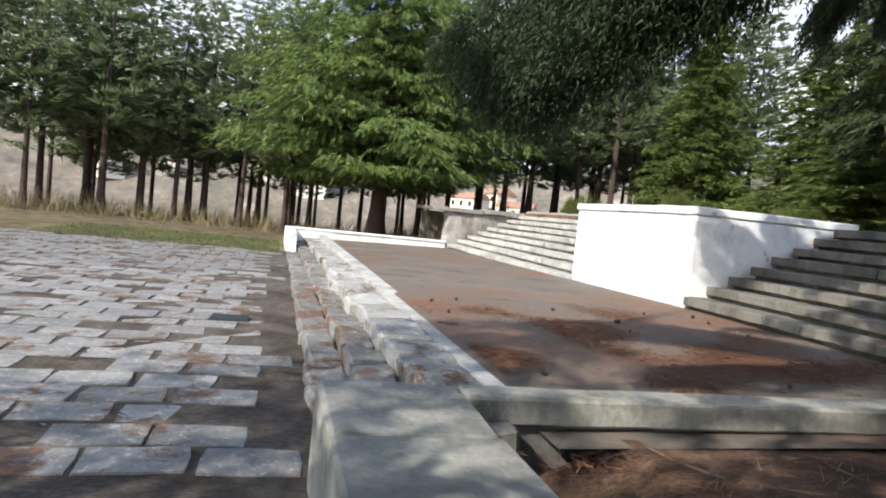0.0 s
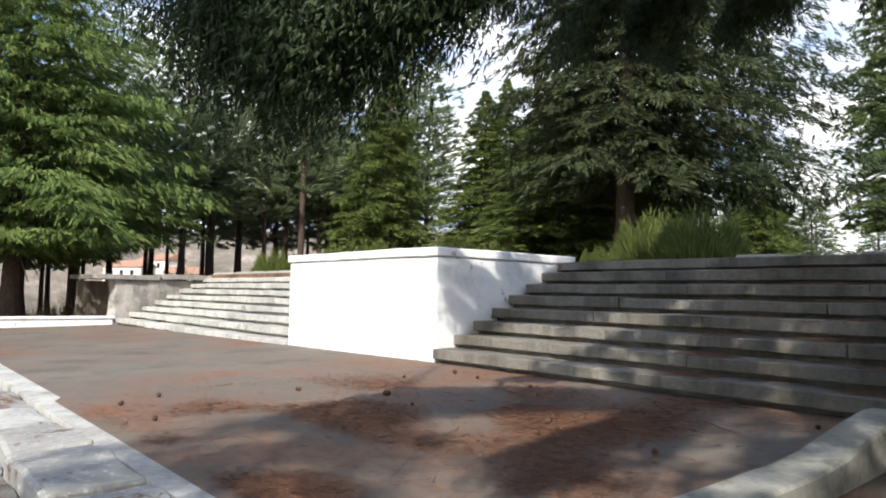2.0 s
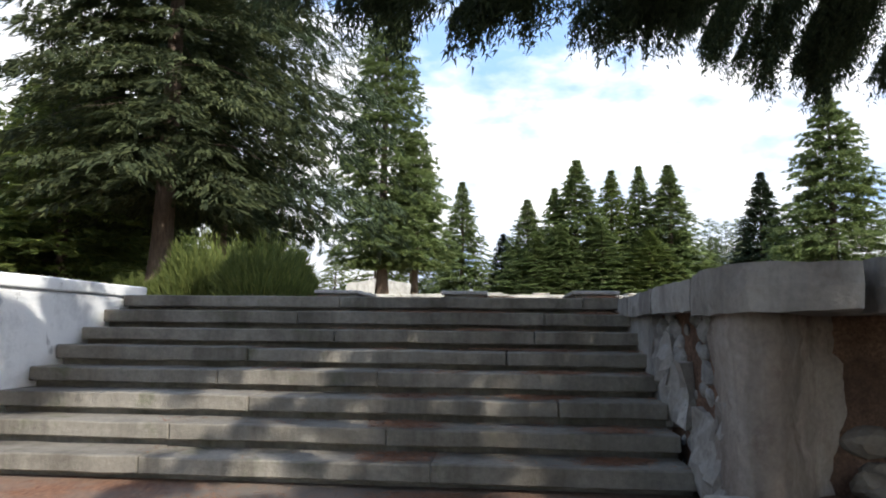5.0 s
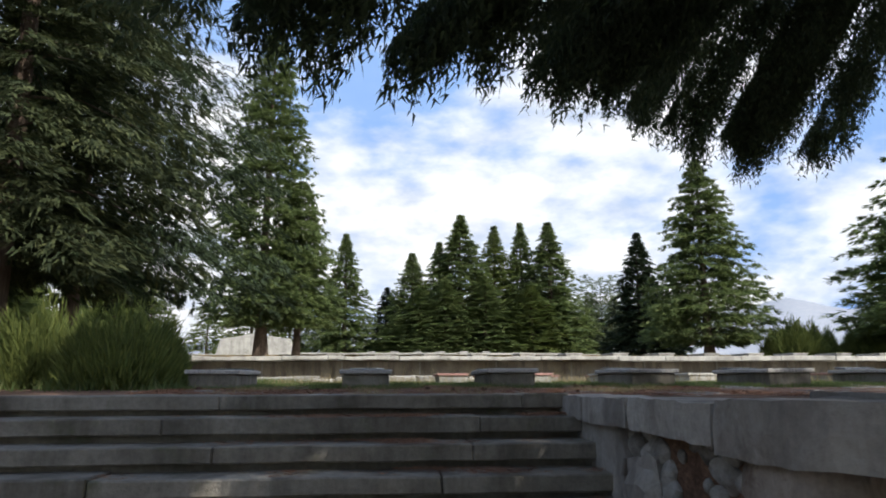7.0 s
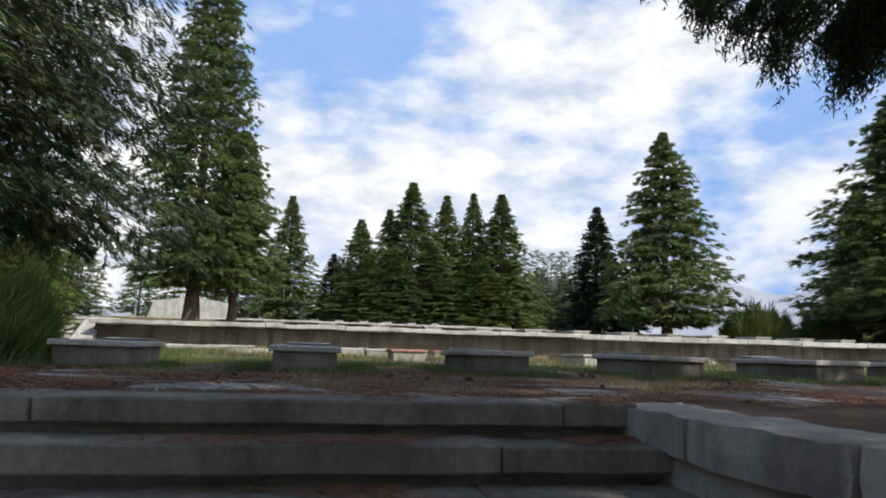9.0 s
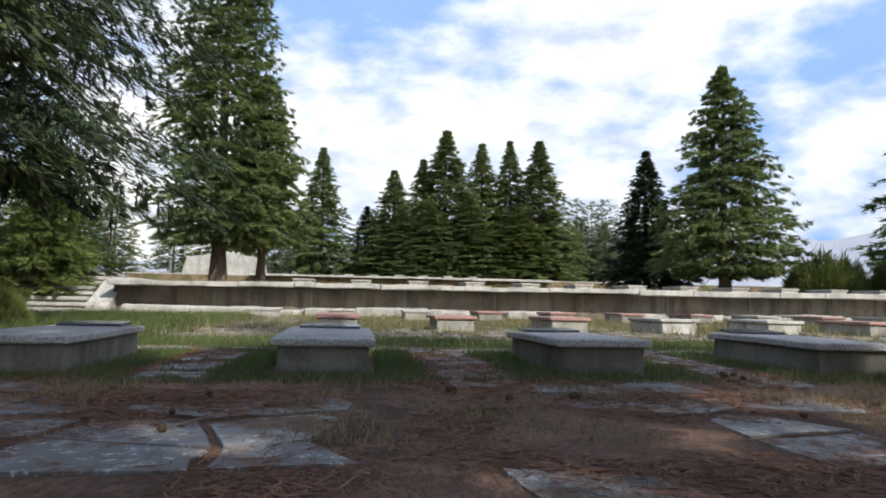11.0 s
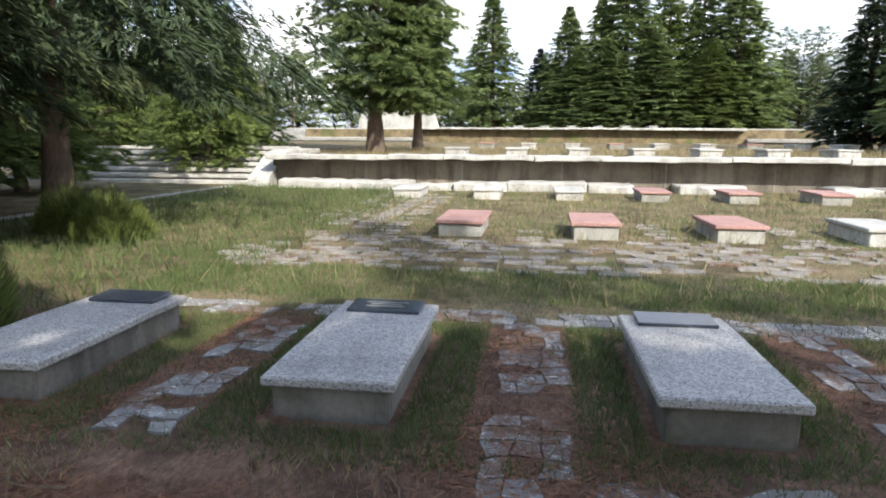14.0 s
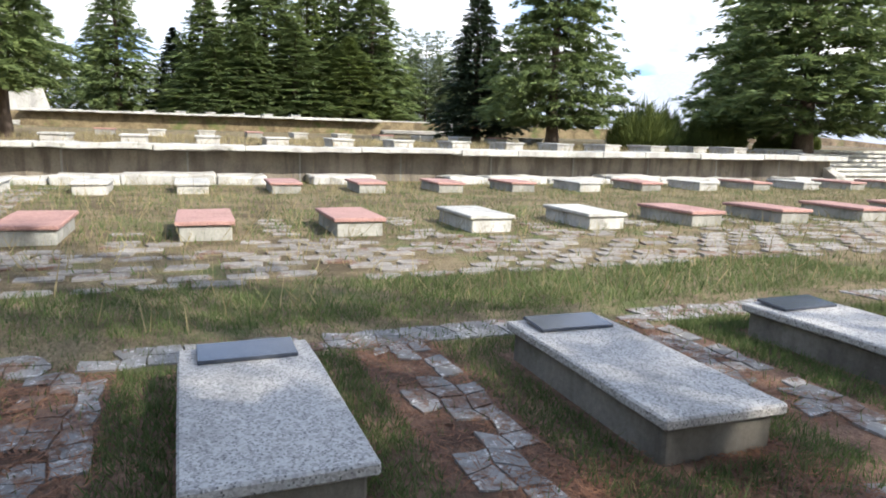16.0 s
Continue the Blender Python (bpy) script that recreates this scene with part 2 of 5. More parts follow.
def clouds():
    n = Nodes("cloud layer")
    t = n.t
    t.nodes.remove(n.b)
    big = n.noise(0.00085, 6, 0.5, stretch=(1, 1, 2.4))
    fine = n.noise(0.0035, 7, 0.55, stretch=(1, 1, 2.0))
    em = t.nodes.new("ShaderNodeEmission")
    n.link(n.ramp(fine, (0.34, (0.62, 0.68, 0.78)), (0.6, (1.0, 1.0, 1.0))), em.inputs[0])
    em.inputs[1].default_value = 1.05
    blue = t.nodes.new("ShaderNodeEmission")
    blue.inputs[0].default_value, blue.inputs[1].default_value = (0.27, 0.48, 0.92, 1), 0.95
    m = t.nodes.new("ShaderNodeMixShader")
    sep = t.nodes.new("ShaderNodeSeparateXYZ")
    n.link(n.pos, sep.inputs[0])
    low = t.nodes.new("ShaderNodeMapRange")
    n.link(sep.outputs[2], low.inputs[0])
    low.inputs[1].default_value, low.inputs[2].default_value = 250.0, 1700.0
    low.inputs[3].default_value, low.inputs[4].default_value = 0.09, -0.03
    add = t.nodes.new("ShaderNodeMath")
    n.link(n.mix(0.16, big, fine), add.inputs[0])
    n.link(low.outputs[0], add.inputs[1])
    n.link(n.ramp(add.outputs[0], (0.425, 0.08), (0.505, 0.72), (0.60, 1.0)), m.inputs[0])
    n.link(blue.outputs[0], m.inputs[1])
    n.link(em.outputs[0], m.inputs[2])
    n.link(m.outputs[0], t.nodes["Material Output"].inputs["Surface"])
    return n.mat


CLOUDS = clouds()

# ---- mesh helpers ----
rng = np.random.default_rng(7)


def mesh_from(name, verts, faces, material):
    me = bpy.data.meshes.new(name)
    me.from_pydata([tuple(v) for v in verts], [], [tuple(f) for f in faces])
    me.materials.append(material)
    me.update()
    return me


def fast_mesh(name, verts, size, material):
    """A mesh of separate faces with `size` corners each, from an array of corner places."""
    verts = np.asarray(verts, dtype=np.float32).reshape(-1, 3)
    k = len(verts)
    me = bpy.data.meshes.new(name)
    me.vertices.add(k)
    me.vertices.foreach_set("co", verts.ravel())
    me.loops.add(k)
    me.loops.foreach_set("vertex_index", np.arange(k, dtype=np.int32))
    me.polygons.add(k // size)
    me.polygons.foreach_set("loop_start", np.arange(0, k, size, dtype=np.int32))
    me.polygons.foreach_set("loop_total", np.full(k // size, size, dtype=np.int32))
    me.materials.append(material)
    me.update(calc_edges=True)
    return me


def part(name, bm, material, parent, label=""):
    me = bpy.data.meshes.new(name)
    bm.to_mesh(me)
    bm.free()
    me.materials.append(material)
    ob = new(name, me)
    ob.parent = parent
    if label:
        ob["label"] = label
    return ob


def hung(name, me, parent, m=None, label=""):
    """An object on a ready mesh, as a part of parent."""
    ob = new(name, me)
    ob.parent = parent
    if m is not None:
        ob.matrix_basis = m
    if label:
        ob["label"] = label
    return ob


def box_bm(x0, x1, y0, y1, z0, z1, bevel=0.0, rough=0.0, cuts=0, seed=0, bm=None):
    """A box with softened, uneven edges."""
    b = bmesh.new()
    bmesh.ops.create_cube(b, size=1)
    for v in b.verts:
        v.co = ((x0 + x1) / 2 + v.co.x * (x1 - x0), (y0 + y1) / 2 + v.co.y * (y1 - y0), (z0 + z1) / 2 + v.co.z * (z1 - z0))
    if cuts:
        long = [e for e in b.edges if e.calc_length() > 0.5 * max(x1 - x0, y1 - y0, z1 - z0)]
        bmesh.ops.subdivide_edges(b, edges=long, cuts=cuts, use_grid_fill=True)
    if bevel:
        sharp = [e for e in b.edges if len(e.link_faces) == 2 and e.calc_face_angle(0) > 0.5]
        bmesh.ops.bevel(b, geom=sharp, offset=bevel, segments=1, affect="EDGES")
    if rough:
        for v in b.verts:
            v.co += noise.noise_vector(v.co * 2.3 + Vector((seed * 7.1, seed * 3.3, 0))) * rough
    if bm is None:
        return b
    me = bpy.data.meshes.new("tmp")
    b.to_mesh(me)
    b.free()
    bm.from_mesh(me)
    bpy.data.meshes.remove(me)
    return bm


def structure(name, bm, material, label, category):
    return tagged(part(name, bm, material, None), label, category, kind="structure")


def empty(name, m, label, category, group="", kind=""):
    ob = new(name)
    ob.matrix_basis = m
    return tagged(ob, label, category, group, kind)

# ---- plan, in metres ----
# The lower platform, its stairs, walls and yard are drawn in a plan of their own,
# with risers of 0.236; LOWER brings that plan to true size (risers of 0.19) and place.
LOW_AT, LOW_S = Vector((4.965, -2.208, 2.162)), 0.8
LOWER = Matrix.Translation(LOW_AT * (1 - LOW_S)) @ Matrix.Scale(LOW_S, 4)


def lowered(ob):
    ob.matrix_basis = LOWER @ ob.matrix_basis
    return ob


def low_x(x):
    return LOW_AT.x + LOW_S * (x - LOW_AT.x)


def low_y(y):
    return LOW_AT.y + LOW_S * (y - LOW_AT.y)


def low_z(z):
    return LOW_AT.z + LOW_S * (z - LOW_AT.z)


RISER, TREAD, STEPS_N = 0.236, 0.476, 8
TERRACE = RISER * STEPS_N - 0.02       # first terrace
STAIR_X0, STAIR_X1 = 0.0, 7.3
YARD = -0.62
WALL_Y, WALL_X0, WALL_X1, WALL_TOP = 25.7, -3.5, 33.5, 3.1
WALL2_Y, WALL2_X0, WALL2_X1, WALL2_TOP = 62.0, -4.8, 22.6, 4.7


def floor_z(x, y):
    """The lower platform drains gently to the yard and to its far end."""
    return 0.0105 * min(x, 0) + 0.018 * min(y, 0)


def smooth(a, b, v):
    t = min(1, max(0, (v - a) / (b - a)))
    return t * t * (3 - 2 * t)


def terrace_z(y):
    """The first terrace swells a little from the stair head to the graves."""
    return TERRACE + 0.032 + 0.058 * smooth(4.0, 6.6, y)


def low_ground(x, y):
    """The ground of the lower plan, in its own units."""
    if y < -7.25 or x < -20.5:
        z = YARD - 6.0 * smooth(-30, -75, x) + (2.3 * smooth(-1, 9, y) if x > -60 else 0)
    elif y < 4.05 and x < 7.4:
        z = -0.95
    elif y < -0.5:
        z = -0.10 + 0.05 * noise.noise((x * 0.6, y * 0.6, 0)) if y > -6.6 else YARD
    else:
        z = TERRACE - 0.02
    return z


def ground_z(x, y):
    u, v = LOW_AT.x + (x - LOW_AT.x) / LOW_S, LOW_AT.y + (y - LOW_AT.y) / LOW_S
    if v < -0.5 or u < -20.5 or (v < 4.05 and u < 7.4):
        z = low_z(low_ground(u, v))
    elif y < 25.75:
        z = terrace_z(y) + 0.02 * noise.noise((x * 0.5, y * 0.5, 0))
    elif y < 61.9:
        z = (WALL_TOP - 0.1) + 0.4 * (y - 25.7) / 36
        if x < -3.6 or x > 33.6:
            z = terrace_z(y) + smooth(26, 31, y) * (z - TERRACE)
    else:
        z = WALL2_TOP - 0.15
    far = max(abs(x) - 80, y - 90, 0)
    return z - 0.10 * min(far, 60)


# ---- ground: one sheet to the horizon ----
def spread(fixed, lo, hi, step):
    return sorted(set(round(v, 3) for v in (*fixed, *np.arange(lo, hi, step))))


gx = spread((-3000, -1200, -500, -250, -150, -110, -90, low_x(-20.6), low_x(-20.4), -3.65, -3.55, low_x(7.36), low_x(7.44), 33.55, 33.65, 90, 110, 150, 250, 500, 1200, 3000), -75, 75, 2.5)
gy = spread((-3000, -1200, -500, -250, -120, -60, *(low_y(v) for v in (-7.3, -7.2, -6.68, -6.6, -0.55, -0.45, 4.0, 4.1)), 25.72, 25.78, 61.85, 61.95, 100, 120, 150, 250, 500, 1200, 3000), -40, 92, 2.2)
verts = [(x, y, ground_z(x, y)) for y in gy for x in gx]
nx = len(gx)
faces, kinds = [], []
for j in range(len(gy) - 1):
    for i in range(nx - 1):
        faces.append((j * nx + i, j * nx + i + 1, (j + 1) * nx + i + 1, (j + 1) * nx + i))
        cx, cy = (gx[i] + gx[i + 1]) / 2, (gy[j] + gy[j + 1]) / 2
        if cx < low_x(-22) or cy > 70 or abs(cx) > 60:
            kinds.append(2)
        elif cy < low_y(-7.25) and cx > low_x(-14):
            kinds.append(3)
        elif cy > 9.0 or (cx < low_x(-14) and cy < low_y(-7.25)):
            kinds.append(1)
        else:
            kinds.append(0)
ground_me = mesh_from("ground", verts, faces, NEEDLES)
ground_me.materials.append(MEADOW)
ground_me.materials.append(FOREST)
ground_me.materials.append(DIRT)
ground_me.polygons.foreach_set("material_index", kinds)
tagged(new("ground", ground_me), "needle-strewn soil and thin grass over the terraced slope", "ground", kind="structure")

# ---- lower platform slab ----
px = [-19.6 + 0.9 * k for k in range(31)] + [7.9]
px = [v for v in px if v < 7.6] + [7.62]
py = [-6.0 + 0.5 * k for k in range(13)] + [0.3]
pv = [(x, y, floor_z(x, y)) for y in py for x in px]
m = len(px)
pf = [(j * m + i, j * m + i + 1, (j + 1) * m + i + 1, (j + 1) * m + i) for j in range(len(py) - 1) for i in range(m - 1)]
tagged(lowered(new("platform_floor", mesh_from("platform_floor", pv, pf, PLATFORM))),
       "cracked concrete platform strewn with brown needles", "floor", kind="structure")


# ---- flights of steps made of separate blocks ----
def flight(name, x0, x1, y0, z0, riser, tread, count, material, label, block=2.2, seed=1, flip=1, rough=0.012):
    """A flight that climbs towards +y; each row is laid from long blocks with open joints."""
    r = random.Random(seed)
    root = empty(name, pose(0, 0, 0), label, "stairs", kind="structure")
    for k in range(count):
        cut = [x0]
        while cut[-1] < x1 - 1.3 * block:
            cut.append(cut[-1] + block * r.uniform(0.7, 1.35))
        cut.append(x1)
        for a, b in zip(cut, cut[1:]):
            if b - a < 0.05:
                continue
            dy, dz = r.uniform(-0.012, 0.012), r.uniform(-0.01, 0.01)
            b2 = box_bm(a + 0.004, b - 0.004, y0 + k * tread + dy, y0 + (k + 1) * tread + 0.12, z0 + k * riser + 0.07, z0 + (k + 1) * riser + dz, 0.014, rough, 5, seed + k * 13 + int(a * 3))
            part("step_block", b2, material, root)
        part("riser_bed", box_bm(x0, x1, y0 + k * tread + 0.17, y0 + count * tread, z0 + k * riser - 0.02, z0 + k * riser + 0.085), material, root)
    return root


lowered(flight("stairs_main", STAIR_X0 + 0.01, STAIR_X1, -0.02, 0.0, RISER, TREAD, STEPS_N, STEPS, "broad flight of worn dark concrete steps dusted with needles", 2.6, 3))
# paler concrete than the main flight
lowered(flight("stairs_west", -19.0, -5.36, -0.02, -0.2, RISER, TREAD, STEPS_N + 1, PALE, "broad flight of chipped pale concrete steps", 2.4, 5, rough=0.03))
for nm, xa, xb in (("landing_edge", STAIR_X0, STAIR_X1), ("landing_edge_west", -19.0, -5.36)):
    lowered(structure(nm, box_bm(xa, xb, 0.3 + 7 * TREAD, 8.6 * TREAD + 0.12, 1.2, TERRACE - 0.02, 0.01, 0.01, 4), NEEDLES, "needle-covered soil behind the top step", "landing"))


# ---- whitewashed block between the flights ----
def white_block():
    root = empty("white_block", LOWER, "massive whitewashed block with flaking paint between two flights", "wall block", kind="structure")
    b = box_bm(-5.33, 0.0, 0.06, 3.9, -0.3, 1.86, 0.03, 0.014, 10, 2)
    part("body", b, WHITE, root)
    b = box_bm(-5.37, 0.03, 0.02, 3.95, 1.865, 2.03, 0.02, 0.014, 12, 4)
    part("coping", b, WHITE, root)
    return root


white_block()


# ---- retaining wall at the foot of the terrace, with broken cap ----
def prism(plan, z0, z1, rough, seed, step=0.16):
    """A standing slab over a plan outline, its faces cut fine and worn uneven."""
    pts = []
    for (xa, ya), (xb, yb) in zip(plan, plan[1:] + plan[:1]):
        n = max(1, int(math.hypot(xb - xa, yb - ya) / step))
        pts += [(xa + (xb - xa) * i / n, ya + (yb - ya) * i / n) for i in range(n)]
    b = bmesh.new()
    rows = max(2, int((z1 - z0) / step))
    cx, cy = sum(p[0] for p in pts) / len(pts), sum(p[1] for p in pts) / len(pts)
    rings = []
    for k in range(rows + 1):
        inset = 0.985 if k in (0, rows) else 1.0
        rings.append([b.verts.new((cx + (x - cx) * inset, cy + (y - cy) * inset, z0 + (z1 - z0) * k / rows)) for x, y in pts])
    for lo, hi in zip(rings, rings[1:]):
        for i in range(len(pts)):
            j = (i + 1) % len(pts)
            b.faces.new((lo[i], lo[j], hi[j], hi[i]))
    b.faces.new(rings[-1])
    b.faces.new(rings[0][::-1])
    for v in b.verts:
        v.co += noise.noise_vector(v.co * 2.1 + Vector((seed * 5.3, seed * 2.9, 0))) * rough
        v.co += noise.noise_vector(v.co * 9.0 + Vector((seed, 0, 0))) * rough * 0.75
    bmesh.ops.triangulate(b, faces=[f for f in b.faces if len(f.verts) > 4])
    return b


def boulder(c, radius, seed, squash=(1.2, 1.0, 0.8)):
    b = bmesh.new()
    bmesh.ops.create_icosphere(b, subdivisions=2, radius=radius)
    for v in b.verts:
        v.co = Vector(c) + Vector([v.co[i] * squash[i] for i in range(3)]) + noise.noise_vector(v.co * 6 + Vector((seed, 5, 0))) * 0.35 * radius
    return b


def broken_wall():
    root = empty("retaining_wall", LOWER, "cracked rendered retaining wall with a broken cap over a hollow niche", "wall", kind="structure")
    r = random.Random(4)
    # flank along the flight: core, sound render at the head of the stairs, torn render below
    part("core", box_bm(7.46, 7.74, -0.95, 3.7, -0.4, 1.62, 0.02, 0.05, 14, 9), UNDER, root, "dark rubble core")
    b = box_bm(7.29, 7.47, 1.35, 3.7, -0.4, 1.66, 0.02, 0.025, 12, 10)
    for v in b.verts:
        if v.co.y < 1.6:
            v.co.y += 0.45 * noise.noise((3.1, v.co.z * 2.3, 0)) + 0.25 * (v.co.z - 0.6)
    part("render_skin", b, RENDER, root)
    for k, (ya, yb, za, zb) in enumerate(((-0.55, 0.25, 0.05, 0.75), (0.35, 1.1, 0.5, 1.15), (-0.9, -0.45, -0.3, 0.9), (0.9, 1.5, 0.9, 1.4))):
        part("render_patch", prism([(7.31, ya), (7.47, ya + 0.1), (7.47, yb - 0.05), (7.30, yb)], za, zb, 0.09, 50 + k, 0.12), RENDER, root)
    for k in range(95):
        y = -1.0 + 2.9 * r.random()
        z = r.uniform(0.0, 1.62)
        part("rubble_stone", boulder((7.42, y, z), r.uniform(0.05, 0.14), k, (0.6, 1.25, 0.9)), RUBBLE, root)
    # pier at the corner, with worn round edge, and the hollow curving away behind it
    b = prism([(7.31, -0.5), (7.29, -0.9), (7.31, -1.08), (7.40, -1.2), (7.52, -1.22), (7.78, -0.95), (8.1, -0.6), (8.6, -0.25), (9.7, -0.1), (9.7, 0.3), (8.6, 0.25), (7.75, 0.0)], -0.4, 1.62, 0.055, 21, 0.1)
    for f in b.faces:
        f.smooth = len(f.verts) == 4
    part("niche_wall", b, NICHE, root, "stained render curving from the corner into the hollow")
    part("niche_floor", prism([(7.5, -1.13), (9.7, -1.13), (9.7, -0.05), (8.5, -0.25), (7.6, -1.0)], -0.5, 0.2, 0.04, 16), NEEDLES, root)
    q = random.Random(12)
    for k in range(26):
        x, y = q.uniform(8.4, 9.6), q.uniform(-0.9, -0.3)
        part("rubble_stone", boulder((x, y, 0.16 + max(0.0, y + 0.9) * q.uniform(0.4, 1.2)), q.uniform(0.07, 0.16), k), UNDER, root)
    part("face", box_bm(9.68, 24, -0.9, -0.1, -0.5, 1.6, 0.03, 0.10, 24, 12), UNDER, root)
    part("sill", box_bm(7.38, 24, -1.5, -1.14, -0.5, 0.27, 0.03, 0.03, 12, 14), CREAM, root)
    # cap along the flight, then round the corner and along the front, cracked apart
    for k, (a, c) in enumerate(((-0.32, 1.2), (1.23, 2.5), (2.53, 3.75))):
        part("cap_slab", prism([(7.2, a), (7.86, a + 0.04), (7.86, c), (7.2, c)], 1.62, 1.89 - 0.012 * k, 0.022, 40 + k, 0.13), RENDER, root)
    corner = [(7.2, -0.34), (7.2, -0.85)] + [(7.8 - 0.6 * math.cos(a), -0.95 - 0.6 * math.sin(a)) for a in (0.3, 0.65, 1.0, 1.3)] + [(7.98, -1.57), (8.14, -1.0), (8.04, -0.34)]
    part("cap_slab", prism(corner, 1.58, 1.92, 0.03, 44, 0.12), RENDER, root)
    cuts = [8.04, 10.0, 12.0, 14.4, 17, 20, 24]
    for k, (a, c) in enumerate(zip(cuts, cuts[1:])):
        lead = 0.04 if k == 0 else 0.0
        part("cap_slab", prism([(a + lead + 0.03, -1.58), (c - 0.015, -1.58 + r.uniform(-0.03, 0.03)), (c - 0.015, 0.02), (a + 0.03, 0.02), (a + 0.12 * lead + 0.02, -0.6), (a + lead + 0.06, -1.0)], 1.58, 1.93 + r.uniform(-0.015, 0.02), 0.03, 60 + k, 0.14), RENDER, root)
    return root


broken_wall()

# ---- planter walls of pale concrete ----
planter = empty("planter_wall", LOWER, "low pale concrete planter wall with stained faces", "low wall", kind="structure")
b = box_bm(7.02, 7.34, -6.56, -1.13, -0.06, 0.14, 0.02, 0.012, 20, 3)
for v in b.verts:
    if v.co.z > 0.05:
        v.co.z += 0.17 * smooth(-3.2, -1.2, v.co.y)
part("coping", b, CREAM, planter)
b = box_bm(7.05, 7.26, -6.56, -1.13, -0.7, -0.062, 0.02, 0.02, 10, 4)
part("wall_run", b, CONCRETE, planter)
part("corner_slab", box_bm(7.02, 8.1, -7.55, -6.57, -0.75, 0.135, 0.03, 0.016, 8, 5), CREAM, planter)
part("wall_run", box_bm(8.11, 21, -7.55, -6.56, -0.75, 0.13, 0.025, 0.014, 16, 6), CREAM, planter)
part("broken_corner", box_bm(7.36, 7.62, -6.55, -6.25, -0.75, -0.02, 0.03, 0.06, 5, 8), CONCRETE, planter)

# far end wall of the platform
endwall = empty("end_wall", LOWER, "low whitewashed wall closing the far end of the platform", "low wall", kind="structure")
part("wall_run", box_bm(-19.6, -19.0, -7.35, -0.1, -1.0, 0.02, 0.02, 0.012, 8, 3), WHITE, endwall)
part("coping", box_bm(-19.7, -18.95, -7.4, -0.05, 0.024, 0.12, 0.02, 0.012, 8, 4), WHITE, endwall)
part("return_wall", box_bm(-19.7, -14.0, -7.5, -7.1, -1.0, 0.1, 0.02, 0.012, 8, 5), WHITE, endwall)


# ---- kerb and broken side steps between platform and yard ----
def side_steps():
    root = empty("side_steps", LOWER, "two broken concrete side steps with shifted blocks and needle litter", "stairs", kind="structure")
    r = random.Random(11)
    rows = ((-6.02, -6.62, 0.0, KERB, "kerb_block"), (-6.62, -7.02, -0.17, SIDE, "step_block"), (-7.02, -7.45, -0.36, SIDE, "step_block"))
    for k, (ya, yb, top, mat, nm) in enumerate(rows):
        x = 6.93
        while x > -18.5:
            l = r.uniform(0.7, 1.7)
            off = r.uniform(-0.03, 0.03)
            sink = r.uniform(-0.035, 0.015) if k else r.uniform(-0.012, 0.006)
            if k < 2 and -4.0 < x < 2.6:
                off += r.uniform(-0.2, 0.05)
                sink -= r.uniform(0, 0.14) * (1 if k else 0.3)
            z = floor_z(x - l / 2, -6.3) + top + sink
            b = box_bm(x - l + 0.012, x - 0.012, yb + off, ya + off * 0.4, z - 0.55, z + 0.012, 0.03, 0.055, 5, int(x * 5) + k)
            if r.random() < 0.5:
                bmesh.ops.rotate(b, cent=(x - l / 2, (ya + yb) / 2, z), matrix=Matrix.Rotation(r.uniform(-0.06, 0.06), 3, "Z") @ Matrix.Rotation(r.uniform(-0.05, 0.05), 3, "Y"), verts=b.verts)
            part(nm, b, mat, root)
            x -= l
    part("inner_band", box_bm(-18.9, 6.93, -6.02, -5.72, -0.9, -0.105, 0, 0.0, 0), PALE, root)
    return root


side_steps()


# ---- terrace walls with overhanging cap ----
def terrace_wall(x0, x1, y, z0, top, seed, bench):
    root = empty("terrace_wall", pose(0, 0, 0), "stained concrete terrace wall, darkened for shade, with a crumbling pale cap", "wall", kind="structure")
    # the cap's shade is partly in the dark colour of this face
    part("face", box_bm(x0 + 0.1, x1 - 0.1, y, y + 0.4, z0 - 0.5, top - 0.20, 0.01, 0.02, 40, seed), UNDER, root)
    r = random.Random(seed)
    x = x0
    while x < x1 - 0.3:
        l = min(r.uniform(1.4, 3.6), x1 - x)
        z = top + r.uniform(-0.02, 0.02)
        sh = r.uniform(-0.05, 0.04) if x < 14 else 0
        b = box_bm(x + 0.01, x + l - 0.01, y - 0.85 - sh, y + 0.5, z - 0.21 + (0.05 if x < 14 else 0), z, 0.02, 0.05 if x < 14 else 0.012, 8, seed + int(x * 3))
        part("cap_slab", b, PALE, root)
        x += l
    for k in range(int((x1 - x0) / 3.4)):
        xx = x0 + 3.4 * (k + 1)
        part("joint_strip", box_bm(xx - 0.03, xx + 0.03, y - 0.012, y + 0.1, z0 - 0.3, top - 0.22), CONCRETE, root)
    if bench:
        x = x0 + 0.6
        while x < x1 - 1.5:
            l = min(r.uniform(1.2, 2.6), x1 - 1 - x)
            z = z0 + 0.33 + r.uniform(-0.07, 0.06)
            if r.random() < 0.88:
                part("base_stone", box_bm(x + 0.02, x + l, y - 1.25 - r.uniform(0, 0.15), y - 0.01, z0 - 0.3, z, 0.04, 0.07, 6, seed + int(x)), PALE, root)
            x += l
    return root


